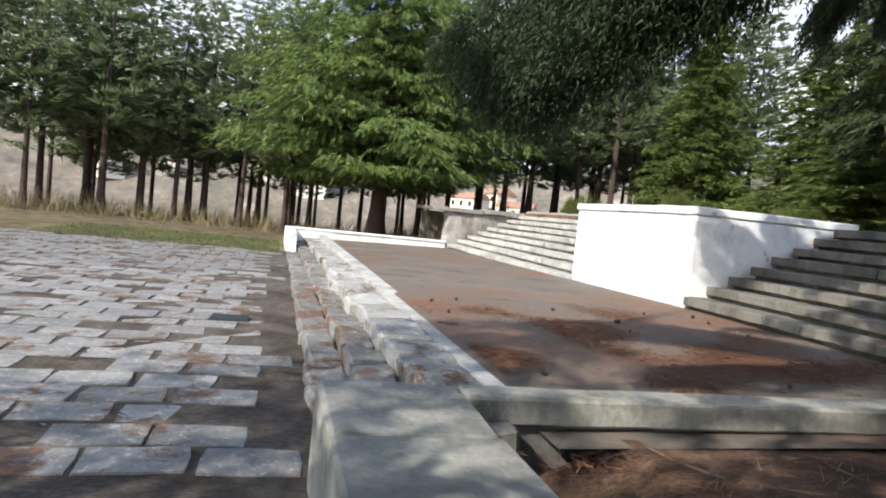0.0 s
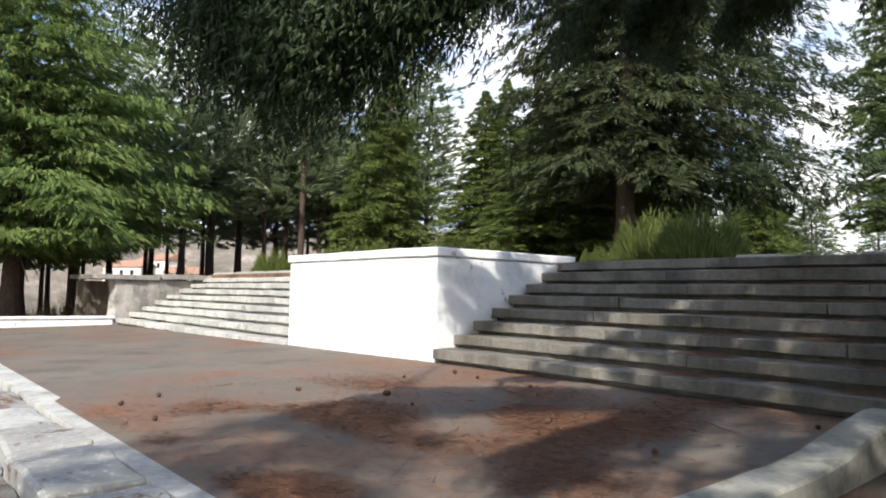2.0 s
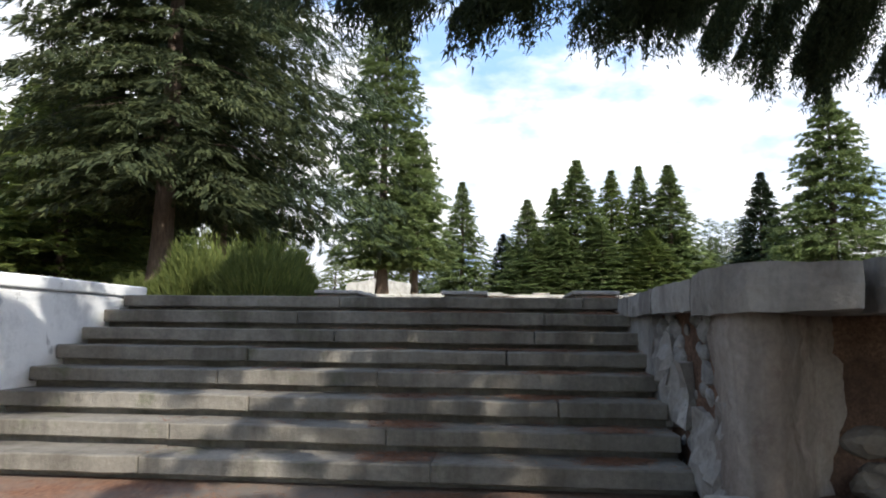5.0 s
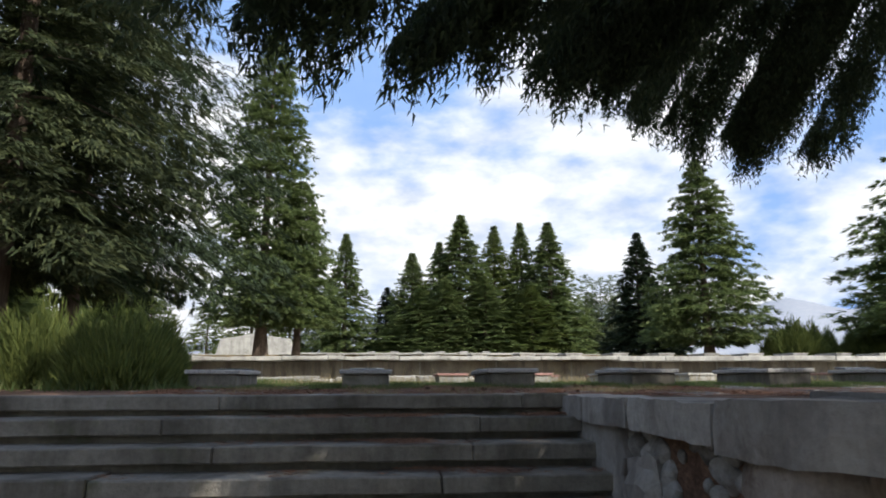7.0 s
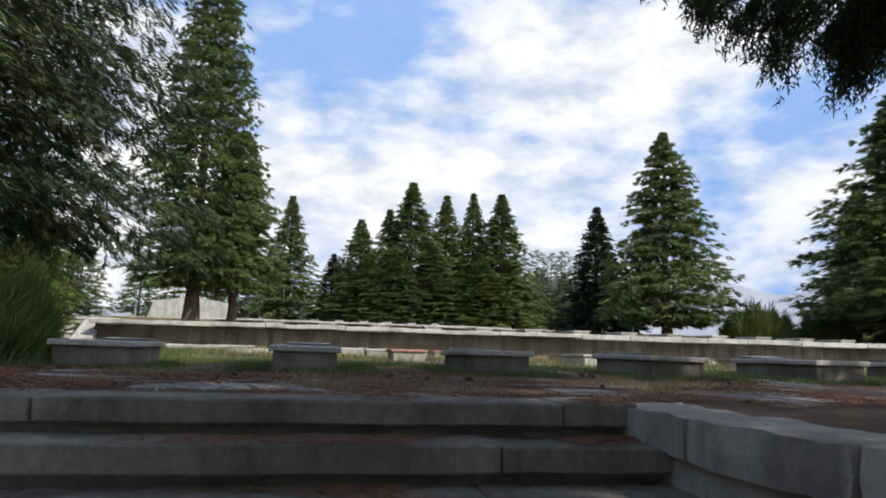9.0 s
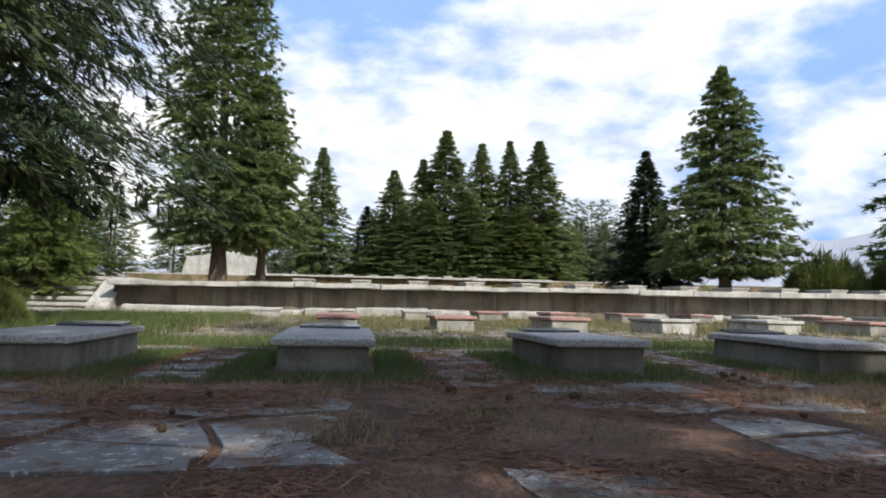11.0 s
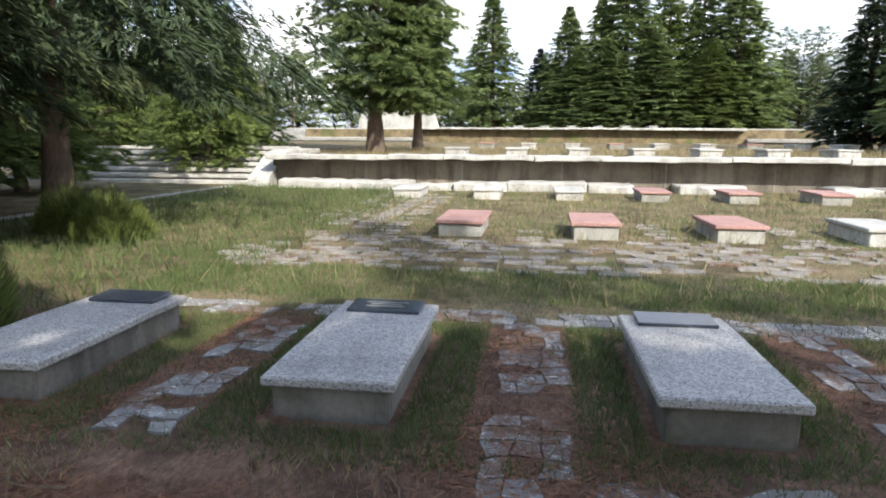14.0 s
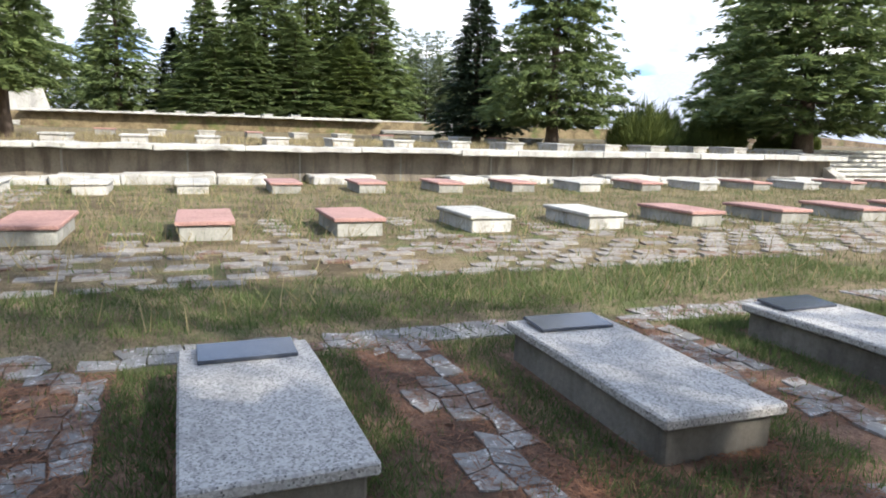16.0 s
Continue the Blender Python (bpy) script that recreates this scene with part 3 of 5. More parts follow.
terrace_wall(WALL_X0, WALL_X1, WALL_Y, TERRACE, WALL_TOP, 31, True)
terrace_wall(WALL2_X0, WALL2_X1, WALL2_Y, 3.5, WALL2_TOP, 57, False)
UP2 = (WALL_TOP + 0.2 - TERRACE) / 7
flight("stairs_terrace_west", -14.5, -4.2, 25.9, TERRACE, UP2, 0.62, 7, PALE, "wide flight of pale concrete steps up to the next terrace", 3.0, 15)
flight("stairs_terrace_east", 33.7, 44, 25.9, TERRACE, UP2, 0.62, 7, PALE, "wide flight of pale concrete steps up to the next terrace", 3.0, 16)
flight("stairs_upper_west", -19, -4.9, 61.0, 3.5, 0.17, 0.5, 7, PALE, "distant flight of pale concrete steps", 3.5, 17)
flight("stairs_upper_east", 22.7, 29.0, 61.0, 3.5, 0.17, 0.5, 7, PALE, "distant flight of pale concrete steps", 3.5, 18)


def cheek(x0, x1, y0, y1, z0, z1, mat=PALE):
    """A sloping side wall of a flight."""
    b = box_bm(x0, x1, y0, y1, z0 - 0.4, z1, 0.02, 0.02, 6, int(x0))
    for v in b.verts:
        if v.co.z > z0:
            f = min(1, max(0, (v.co.y - y0) / (y1 - y0)))
            v.co.z = z0 + (v.co.z - z0) * (0.25 + 0.75 * min(1, f * 3))
    return structure("stair_cheek", b, mat, "pale sloping concrete side wall of a flight", "side wall")


cheek(-4.19, -3.45, 24.9, 30.6, TERRACE, WALL_TOP + 0.12)
cheek(33.1, 33.68, 25.0, 30.6, TERRACE, WALL_TOP + 0.1)
cheek(29.05, 29.6, 60.0, 65, 3.5, 4.75)
structure("upper_slab", box_bm(29.0, 32.5, 61.5, 63, 4.55, 4.72, 0.02, 0.02, 4), PALE, "thin projecting concrete slab at the upper stairs", "slab")
structure("upper_slab", box_bm(-22.5, -19.1, 61.0, 63, 4.50, 4.70, 0.02, 0.02, 4), PALE, "thin projecting concrete slab at the upper stairs", "slab")

# paved way and kerb towards the western stairs
way = empty("paved_way", pose(0, 0, 0), "pale concrete way with a raised kerb beside the grass", "path", kind="structure")
part("surface", box_bm(-13.5, -5.0, 12.5, 26.4, TERRACE - 0.3, TERRACE + 0.06, 0.01, 0.01, 10, 2), CONCRETE, way)
part("kerb", box_bm(-4.99, -4.7, 12.5, 25.0, TERRACE - 0.3, TERRACE + 0.12, 0.02, 0.015, 10, 4), PALE, way)


# ---- small ruined hut at the end of the western flight ----
def hut():
    root = empty("flank_wall_west", LOWER, "crumbling stone flank wall with a concrete slab roof over a dark niche", "wall", kind="structure")
    part("wall", box_bm(-19.75, -19.05, -0.1, 4.2, -1.0, 1.55, 0.05, 0.12, 12, 8), RENDER, root)
    part("niche_back", box_bm(-22.6, -19.8, 0.6, 1.0, -0.9, 1.5, 0.02, 0.03, 6, 2), UNDER, root)
    part("niche_side", box_bm(-22.9, -22.62, -0.6, 1.0, -0.9, 1.5, 0.02, 0.03, 6, 2), UNDER, root)
    part("slab", box_bm(-23.6, -18.9, -0.7, 1.6, 1.56, 1.74, 0.02, 0.05, 8, 5), RENDER, root)
    part("slab", box_bm(-19.8, -18.8, 1.62, 4.6, 1.60, 1.8, 0.02, 0.05, 8, 6), RENDER, root)
    return root


hut()


# ---- white monument behind the upper terrace ----
def monument():
    root = empty("monument", pose(-9.3, 74, 4.5), "white stone monument wall with sloping ends behind the trees", "monument")
    b = box_bm(-4.6, 4.6, -0.5, 0.5, -0.4, 2.6, 0.03, 0.0, 3)
    for v in b.verts:
        f = (v.co.z + 0.4) / 3.0
        v.co.x *= 1 - 0.16 * f
        v.co.z += 0.35 * f * math.cos(v.co.x * 0.9)
    part("body", b, PALE, root)
    part("plinth", box_bm(-5.2, 5.2, -0.9, 0.9, -0.5, -0.1, 0.03), PALE, root)
    return root


monument()


# ---- graves ----
def grave(name, w, l, h, top_mat, label, side_mat, plaque, seed=0, thick=0.065, text=False):
    """A low box grave with an overhanging slab. Its origin is the middle of its base."""
    root = empty(name, pose(0, 0, 0), label, "grave", "graves in rows")
    b = box_bm(-w / 2 + 0.05, w / 2 - 0.05, -l / 2 + 0.05, l / 2 - 0.05, -0.1, h - thick - 0.002, 0.015, 0.01, 3, seed)
    part("base", b, side_mat, root)
    b = box_bm(-w / 2, w / 2, -l / 2, l / 2, h - thick, h, 0.012, 0.008, 3, seed + 1)
    part("slab", b, top_mat, root)
    if plaque:
        b = box_bm(-0.29, 0.29, l / 2 - 0.36, l / 2 - 0.06, h + 0.001, h + 0.026, 0.004)
        bmesh.ops.rotate(b, cent=(0, l / 2 - 0.36, h), matrix=Matrix.Rotation(0.05, 3, "X"), verts=b.verts)
        pl = part("plaque", b, PLAQUE, root, "dark polished memorial plaque")
        for k, (ww, yy) in enumerate(((0.34, 0.12), (0.26, 0.17), (0.3, 0.23)) if text else ()):
            part("lettering", box_bm(-ww / 2, ww / 2, l / 2 - yy - 0.012 - 0.02, l / 2 - yy - 0.02, h + 0.02, h + 0.038), LETTERS, pl)
    return root


PITCH = 2.245
G_GREY = grave("grave", 0.80, 1.82, 0.30, GRANITE, "low grey terrazzo grave with a dark plaque in grass", STEPS, True, 1)
G_TEXT = grave("grave", 0.80, 1.82, 0.30, GRANITE, "low grey terrazzo grave with a lettered dark plaque", STEPS, True, 3, text=True)
G_RED = grave("grave", 0.84, 1.7, 0.30, REDSLAB, "low grave with a faded red slab in grass", CREAM, False, 5)
G_PALE = grave("grave", 0.84, 1.7, 0.30, PALE, "low grave with a pale concrete slab in grass", PALE, False, 9)
put_r = random.Random(5)
first = {"t": True, "g": True, "r": True, "p": True}
models = {"t": G_TEXT, "g": G_GREY, "r": G_RED, "p": G_PALE}


def place_grave(kind, x, y, z, turn=0.0):
    src = models[kind]
    mm = pose(x, y, z, put_r.uniform(-0.6, 0.6), put_r.uniform(-0.6, 0.6), turn + put_r.uniform(-0.7, 0.7))
    if first[kind]:
        src.matrix_basis = mm
        first[kind] = False
        return src
    return copy_thing(src, mm)


for k in range(-3, 12):
    if k >= -1:
        place_grave("t" if k == 0 else "g", 4.81 + PITCH * k, 7.07, terrace_z(7) - 0.02)
for k in range(0, 14):
    place_grave("rrrpprrrrprrrr"[k], 4.65 + 2.3 * k, 14.75, terrace_z(9) - 0.01)
for k in range(0, 14):
    place_grave("ppprrrrprprprr"[k], 2.2 + 2.3 * k, 22.2, terrace_z(9) - 0.01)
for k in range(0, 13):
    place_grave("p", 2.8 + 2.28 * k, 28.4, WALL_TOP - 0.06)
for k in range(0, 11):
    place_grave("p" if k % 3 else "r", 3.0 + 2.3 * k, 40, WALL_TOP + 0.08)
for k in range(0, 6):
    place_grave("p", 3.9 + 2.3 * k, 63.5, WALL2_TOP - 0.10)

# ---- trees ----


def unit(v):
    return v / np.maximum(np.linalg.norm(v, axis=-1, keepdims=True), 1e-9)


def sprays(base, direction, side, length, width):
    """Narrow needle tufts: three corners each."""
    tip = base + direction * length[:, None]
    s = side * width[:, None]
    return np.stack([base + s, tip, base - s], axis=1)


def conifer_crown(name, material, height, radius, low, seed, whorls, limbs, per_limb, leaf=(0.4, 0.11), droop=0.25, lift=0.1, power=0.85, hang=0.0, ragged=0.25, floor=0.12):
    """Crown of whorled limbs with sprays of needles on both sides of each limb."""
    r = np.random.default_rng(seed)
    n = whorls * limbs
    f = np.repeat((np.arange(whorls) + 0.5) / whorls, limbs)
    f = np.clip(f + r.normal(0, 0.35 / whorls, n), 0, 0.995)
    az = r.uniform(0, 2 * np.pi, n)
    z0 = low + (height - low) * f
    reach = radius * np.maximum((1 - f) ** power, 0.03) * r.uniform(1 - ragged, 1 + ragged * 0.6, n)
    reach *= np.minimum(1, 0.62 + f * 4 + floor)
    out = np.stack([np.cos(az), np.sin(az), np.zeros(n)], 1)
    # needles gather along side twigs, so that boughs have lobes and gaps
    twigs = max(5, per_limb // 13)
    tw_s = np.sqrt(r.uniform(0.02, 1, (n, twigs)))
    tw_side = r.choice([-1.0, 1.0], (n, twigs))
    tw_len = 0.42 * (1.08 - 0.72 * tw_s) * r.uniform(0.45, 1.0, (n, twigs))
    which = r.integers(0, twigs, (n, per_limb))
    along = np.sqrt(r.uniform(0, 1, (n, per_limb)))
    pick = np.arange(n)[:, None]
    sgn, tl = tw_side[pick, which], tw_len[pick, which]
    s = np.clip(tw_s[pick, which] + 0.45 * tl * along, 0.02, 1.12)
    d = reach[:, None] * s
    drop = reach[:, None] * (lift * s - droop * s * s - 0.25 * tl * along ** 2)
    p = out[:, None, :] * d[..., None]
    p[..., 2] += z0[:, None] + drop + r.normal(0, 1, d.shape) * (0.012 + 0.008 * reach[:, None])
    tang = np.stack([-np.sin(az), np.cos(az), np.zeros(n)], 1)
    p += tang[:, None, :] * (sgn * tl * along * reach[:, None] + r.normal(0, 0.02, s.shape))[..., None]
    dirv = out[:, None, :] * r.uniform(0.35, 1.0, s.shape)[..., None] + tang[:, None, :] * (sgn * r.uniform(0.1, 1.0, s.shape))[..., None]
    dirv[..., 2] += (lift - 2 * droop * s) * 0.8 - hang * r.uniform(0.4, 1.4, s.shape) + r.normal(0, 0.22, s.shape)
    dirv = unit(dirv).reshape(-1, 3)
    base = p.reshape(-1, 3)
    side = unit(np.cross(dirv, np.array([0, 0, 1.0])) + r.normal(0, 0.45, base.shape))
    k = len(base)
    thin = np.repeat(1 - 0.55 * f, per_limb)
    le = 1.1 * leaf[0] * r.uniform(0.6, 1.35, k) * thin
    wi = 0.62 * leaf[1] * r.uniform(0.6, 1.3, k) * thin
    return fast_mesh(name, sprays(base, dirv, side, le, wi), 3, material)


def trunk_mesh(name, height, r0, material, seed=0, lean=0.0, limbs=0, reach=2.0, low=2.0):
    b = bmesh.new()
    rings, seg = 9, 10
    prev = None
    rr = random.Random(seed)
    for k in range(rings + 1):
        f = k / rings
        rad = r0 * (1 - 0.93 * f) * (1 + 0.45 * max(0, 1 - f * 14))
        c = Vector((lean * height * f + 0.05 * math.sin(3 * f + seed), 0.05 * math.cos(4 * f + seed), -0.25 + (height + 0.25) * f))
        ring = [b.verts.new(c + Vector((math.cos(a) * rad, math.sin(a) * rad, 0)) * (1 + 0.12 * noise.noise((3 * math.cos(a), 3 * math.sin(a), k + seed)))) for a in [2 * math.pi * i / seg for i in range(seg)]]
        if prev:
            for i in range(seg):
                b.faces.new((prev[i], prev[(i + 1) % seg], ring[(i + 1) % seg], ring[i])).smooth = True
        prev = ring
    for k in range(limbs):
        f = low / height + (0.92 - low / height) * k / max(1, limbs)
        a = k * 2.4 + rr.uniform(-0.4, 0.4)
        L = reach * (1 - f) ** 0.8 * rr.uniform(0.7, 1.0)
        rad = max(0.012, 0.2 * r0 * (1 - f))
        base, o, t = Vector((lean * height * f, 0, height * f)), Vector((math.cos(a), math.sin(a), 0)), Vector((-math.sin(a), math.cos(a), 0))
        pts = [base, base + o * L * 0.5 + Vector((0, 0, 0.02 * L)), base + o * L + Vector((0, 0, -0.18 * L))]
        pr = None
        for q, p in enumerate(pts):
            w = rad * (1 - 0.42 * q)
            ring = [b.verts.new(p + t * w), b.verts.new(p + Vector((0, 0, w))), b.verts.new(p - t * w), b.verts.new(p - Vector((0, 0, w)))]
            if pr:
                for i in range(4):
                    b.faces.new((pr[i], pr[(i + 1) % 4], ring[(i + 1) % 4], ring[i]))
            pr = ring
    me = bpy.data.meshes.new(name)
    b.to_mesh(me)
    b.free()
    me.materials.append(material)
    return me


def tree(x, y, z, trunk, crown, label, turn=0.0, size=1.0, group="", lean=0.0, wide=None):
    root = empty("tree", pose(x, y, z, lean, 0, turn), label, "tree", group)
    root.scale = (wide or size, wide or size, size)
    hung("trunk", trunk, root)
    hung("crown", crown, root)
    return root


def low_tree(x, y, z, trunk, crown, label, turn=0.0, size=1.0, group="", wide=None):
    """A tree placed in the lower plan."""
    return tree(low_x(x), low_y(y), low_z(z), trunk, crown, label, turn, size * LOW_S, group, 0, (wide or size) * LOW_S)


# tall pointed firs of the upper terraces
FIRS = []
for k, (h, r, mat) in enumerate(((12, 2.6, FIR), (12, 2.3, FIR), (12, 2.9, SPRUCE), (12, 2.5, DARK))):
    FIRS.append((trunk_mesh("trunk", 12, 0.22, BARK, k, 0, 40, r, 1.2),
                 conifer_crown("crown", mat, h, r, 0.5, 100 + k, 62, 14, 44, (0.36, 0.13), 0.26, 0.16, 0.88, 0.0, 0.5)))
# tip x, tip z, y and width at the foot, from the plan
FAR = ((0.2, 20.5, 80, 1.1, 0), (5.5, 14.2, 84, 0.95, 3), (8.65, 18.1, 80, 1.2, 0), (12.2, 19.8, 81, 1.15, 1), (14.9, 23.2, 80, 1.6, 0),
       (19.6, 22.3, 82, 1.2, 2), (22.9, 22.6, 81, 1.15, 1), (26.1, 22.2, 79, 1.5, 0), (17.3, 14.5, 76, 1.3, 0), (9.5, 13.0, 77, 1.3, 0), (28.5, 14.0, 84, 1.2, 3),
       (23.0, 13.5, 76, 1.3, 2), (12.5, 14.0, 76, 1.3, 1))
for k, (x, top, y, wide, v) in enumerate(FAR):
    z = WALL2_TOP - 0.2
    tree(x, y, z, *FIRS[v], "tall pointed green fir in the far row", 57 * k, (top - z) / 12, "far row of firs", 0, 1.6 * wide)
M = (trunk_mesh("trunk", 18.5, 0.32, BARK, 4, 0, 60, 2.8, 2.0), conifer_crown("crown", FIR, 18.5, 3.1, 1.7, 41, 64, 14, 150, (0.30, 0.085), 0.2, 0.18, 0.5, 0.0, 0.5))
tree(-1.3, 32, 3.15, *M, "tall full fir with ragged dark green boughs beside the terrace steps", 20)
M2 = (trunk_mesh("trunk", 10, 0.22, BARK, 8, 0.01, 40, 2.4, 2.2), conifer_crown("crown", FIR, 10, 2.6, 1.9, 44, 30, 13, 140, (0.32, 0.085), 0.22, 0.12, 0.6, 0.0, 0.35))
tree(0.4, 33.0, 3.2, *M2, "fir with ragged green boughs and a bare lower trunk", 130)
E1 = (trunk_mesh("trunk", 13, 0.30, BARK, 5, 0, 60, 4, 1.2), conifer_crown("crown", FIR, 13, 3.9, 0.9, 51, 46, 17, 130, (0.36, 0.10), 0.2, 0.22, 0.75, 0.0, 0.55))
tree(25.2, 36, 3.2, *E1, "broad dark green fir with layered boughs", 75, 1.0)
tree(23.7, 43, 3.2, *FIRS[3], "narrow dark fir behind the broad one", 20, 0.8, "", 0, 1.2)
tree(36.5, 30, 3.0, *E1, "broad dark green fir with layered boughs by the eastern steps", 200, 1.15, "", 0, 1.45)
tree(46, 44, 3.0, *E1, "broad dark green fir with layered boughs", 20, 1.0)

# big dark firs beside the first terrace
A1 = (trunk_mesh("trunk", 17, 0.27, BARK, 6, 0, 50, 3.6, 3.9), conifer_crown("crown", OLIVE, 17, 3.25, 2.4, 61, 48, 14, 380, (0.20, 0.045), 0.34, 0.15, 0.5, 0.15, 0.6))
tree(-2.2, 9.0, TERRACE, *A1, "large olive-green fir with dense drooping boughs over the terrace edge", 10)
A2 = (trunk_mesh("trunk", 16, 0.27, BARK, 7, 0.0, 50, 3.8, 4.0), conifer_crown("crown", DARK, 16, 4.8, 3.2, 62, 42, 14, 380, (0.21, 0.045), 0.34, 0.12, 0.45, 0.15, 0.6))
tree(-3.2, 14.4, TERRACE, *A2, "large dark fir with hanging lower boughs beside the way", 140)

# lighter spruces behind the western flight
S1 = (trunk_mesh("trunk", 11, 0.2, BARK, 9, 0, 50, 2.8, 1.0), conifer_crown("crown", SPRUCE, 11, 2.9, 0.7, 71, 38, 14, 150, (0.30, 0.085), 0.28, 0.26, 0.75, 0.0, 0.55))
for k, (x, y, s, w) in enumerate(((-20.5, 14, 1.15, 1.05), (-8.5, 14.0, 0.74, 1.15), (-19.2, 22, 1.15, 1.1), (-15.5, 16.5, 0.9, 1.0), (-12.0, 21, 1.0, 1.05), (-13.5, 27, 0.85, 1.1), (-10.5, 36, 0.9, 1.0), (-19, 40, 1.0, 1.2), (-14, 46, 0.9, 1.2), (-26, 30, 1.1, 1.2), (-27.5, 18, 1.1, 1.2))):
    low_tree(x, y, 1.9 if x > -20 else low_ground(x, y), *S1, "green spruce with layered boughs behind the steps", 71 * k, s, "spruces behind the western flight", w)

S1FAR = (S1[0], conifer_crown("crown", SPRUCE, 11, 2.9, 0.7, 72, 34, 13, 32, (0.46, 0.13), 0.28, 0.26, 0.75, 0.0, 0.5))
for k, (x, y, s) in enumerate(((-17, 83, 1.0), (-12, 85, 1.1), (-7, 84, 1.0), (-2.5, 88, 1.0), (-22, 78, 1.1), (-27, 71, 1.1), (-31, 63, 1.0), (-25, 55, 1.0), (-31, 48, 1.1), (-37, 75, 1.1), (34, 88, 0.9), (39, 92, 0.9), (45, 88, 0.8))):
    tree(x, y, ground_z(x, y) - 0.1, *S1FAR, "distant green spruce behind the upper terrace", 83 * k, s, "distant spruces", 0, 1.35 * s)

tree(-6.6, 12.6, 1.9, *S1, "yellow-green spruce with layered boughs behind the white block", 200, 0.62, "spruces behind the western flight", 0, 0.8)
tree(-9.8, 14.5, 1.9, *S1, "yellow-green spruce with layered boughs behind the white block", 95, 0.7, "spruces behind the western flight", 0, 0.8)

# bright green tree at the end of the platform
L1 = (trunk_mesh("trunk", 20, 0.5, PINEBARK, 11, 0, 70, 6.5, 3.0), conifer_crown("crown", LARCH, 20, 7.2, 3.0, 81, 44, 18, 260, (0.40, 0.095), 0.2, 0.28, 0.33, 0.6, 0.65))
low_tree(-26.5, -2.4, YARD - 0.1, *L1, "big bright green conifer with drooping sprays and a thick trunk", 0)

# grey pine wood beyond the yard
P1 = []
for k in range(3):
    P1.append((trunk_mesh("trunk", 12, 0.17, PINEBARK, 20 + k, 0.012, 20, 2.0, 4.2),
               conifer_crown("crown", PINE, 12.6, 2.7, 3.4, 91 + k, 20, 9, 40, (0.52, 0.11), 0.0, 0.3, 0.4, 0.0, 0.7)))
pr = random.Random(21)
spots = []
while len(spots) < 74:
    x, y = pr.uniform(-46, -27), pr.uniform(-26, 26)
    if y > -7 and x > -32 and y < 4:
        continue
    if all((x - a) ** 2 + (y - b) ** 2 > 5 for a, b in spots):
        spots.append((x, y))
for k, (x, y) in enumerate(spots):
    s = pr.uniform(1.0, 1.45)
    low_tree(x, y, low_ground(x, y) - 0.05, *P1[k % 3], "tall grey-green pine with a bare dark trunk", pr.uniform(0, 360), s, "pine wood")
for k in range(16):
    x, y = pr.uniform(26, 50), pr.uniform(80, 100)
    tree(x, y, 3.0, *P1[k % 3], "distant dark pine behind the terraces", pr.uniform(0, 360), pr.uniform(0.7, 1.1), "distant pines")
for k in range(22):
    x, y = pr.uniform(-48, -14), pr.uniform(34, 80)
    if x > -20 and y < 66:
        x -= 12
    tree(x, y, ground_z(x, y) - 0.1, *P1[k % 3], "distant pine on the western slope", pr.uniform(0, 360), pr.uniform(0.8, 1.1), "distant pines")


# ---- overhanging tree in the planter, whose boughs hang into view ----
def bough(r, root, tip, n, leaf, width, inner=0.05, hang=0.3):
    """One drooping bough: sprays along an arc from root to tip, with twigs hanging from it."""
    root, tip = np.array(root), np.array(tip)
    s = np.sqrt(r.uniform(inner ** 2, 1, n))
    mid = (root + tip) / 2 + np.array([0, 0, 0.12 * np.linalg.norm(tip - root)])
    p = ((1 - s) ** 2)[:, None] * root + (2 * s * (1 - s))[:, None] * mid + (s ** 2)[:, None] * tip
    out = unit((tip - root) * np.array([1, 1, 0.0]))
    side = np.array([-out[1], out[0], 0])
    twigs = max(12, n // 28)
    which = r.integers(0, twigs, n)
    tw_side = r.uniform(-1, 1, twigs)
    tw_len = hang * r.uniform(0.4, 1.5, twigs)
    tw_s = np.sqrt(r.uniform(inner ** 2, 1, twigs))
    s = np.clip(tw_s[which] + r.normal(0, 0.012, n), 0.02, 1)
    p = ((1 - s) ** 2)[:, None] * root + (2 * s * (1 - s))[:, None] * mid + (s ** 2)[:, None] * tip
    along = r.uniform(0, 1, n)
    w = width * (1.2 - 0.7 * s) * tw_side[which]
    p = p + side * (w * (0.35 + 0.65 * along))[:, None] - np.array([0, 0, 1.0]) * (tw_len[which] * along)[:, None] + r.normal(0, 0.012, p.shape)
    d = out * r.uniform(-0.3, 0.7, n)[:, None] + side * r.uniform(-0.7, 0.7, n)[:, None]
    d[:, 2] -= r.uniform(0.1, 1.1, n)
    d = unit(d)
    sd = unit(np.cross(d, np.array([0.3, 0.2, 1.0])) + r.normal(0, 0.5, d.shape))
    return sprays(p, d, sd, leaf * r.uniform(0.6, 1.4, n), 0.16 * leaf * r.uniform(0.7, 1.3, n))


TX, TY = 9.9, -3.3
orr = np.random.default_rng(77)
pieces = []
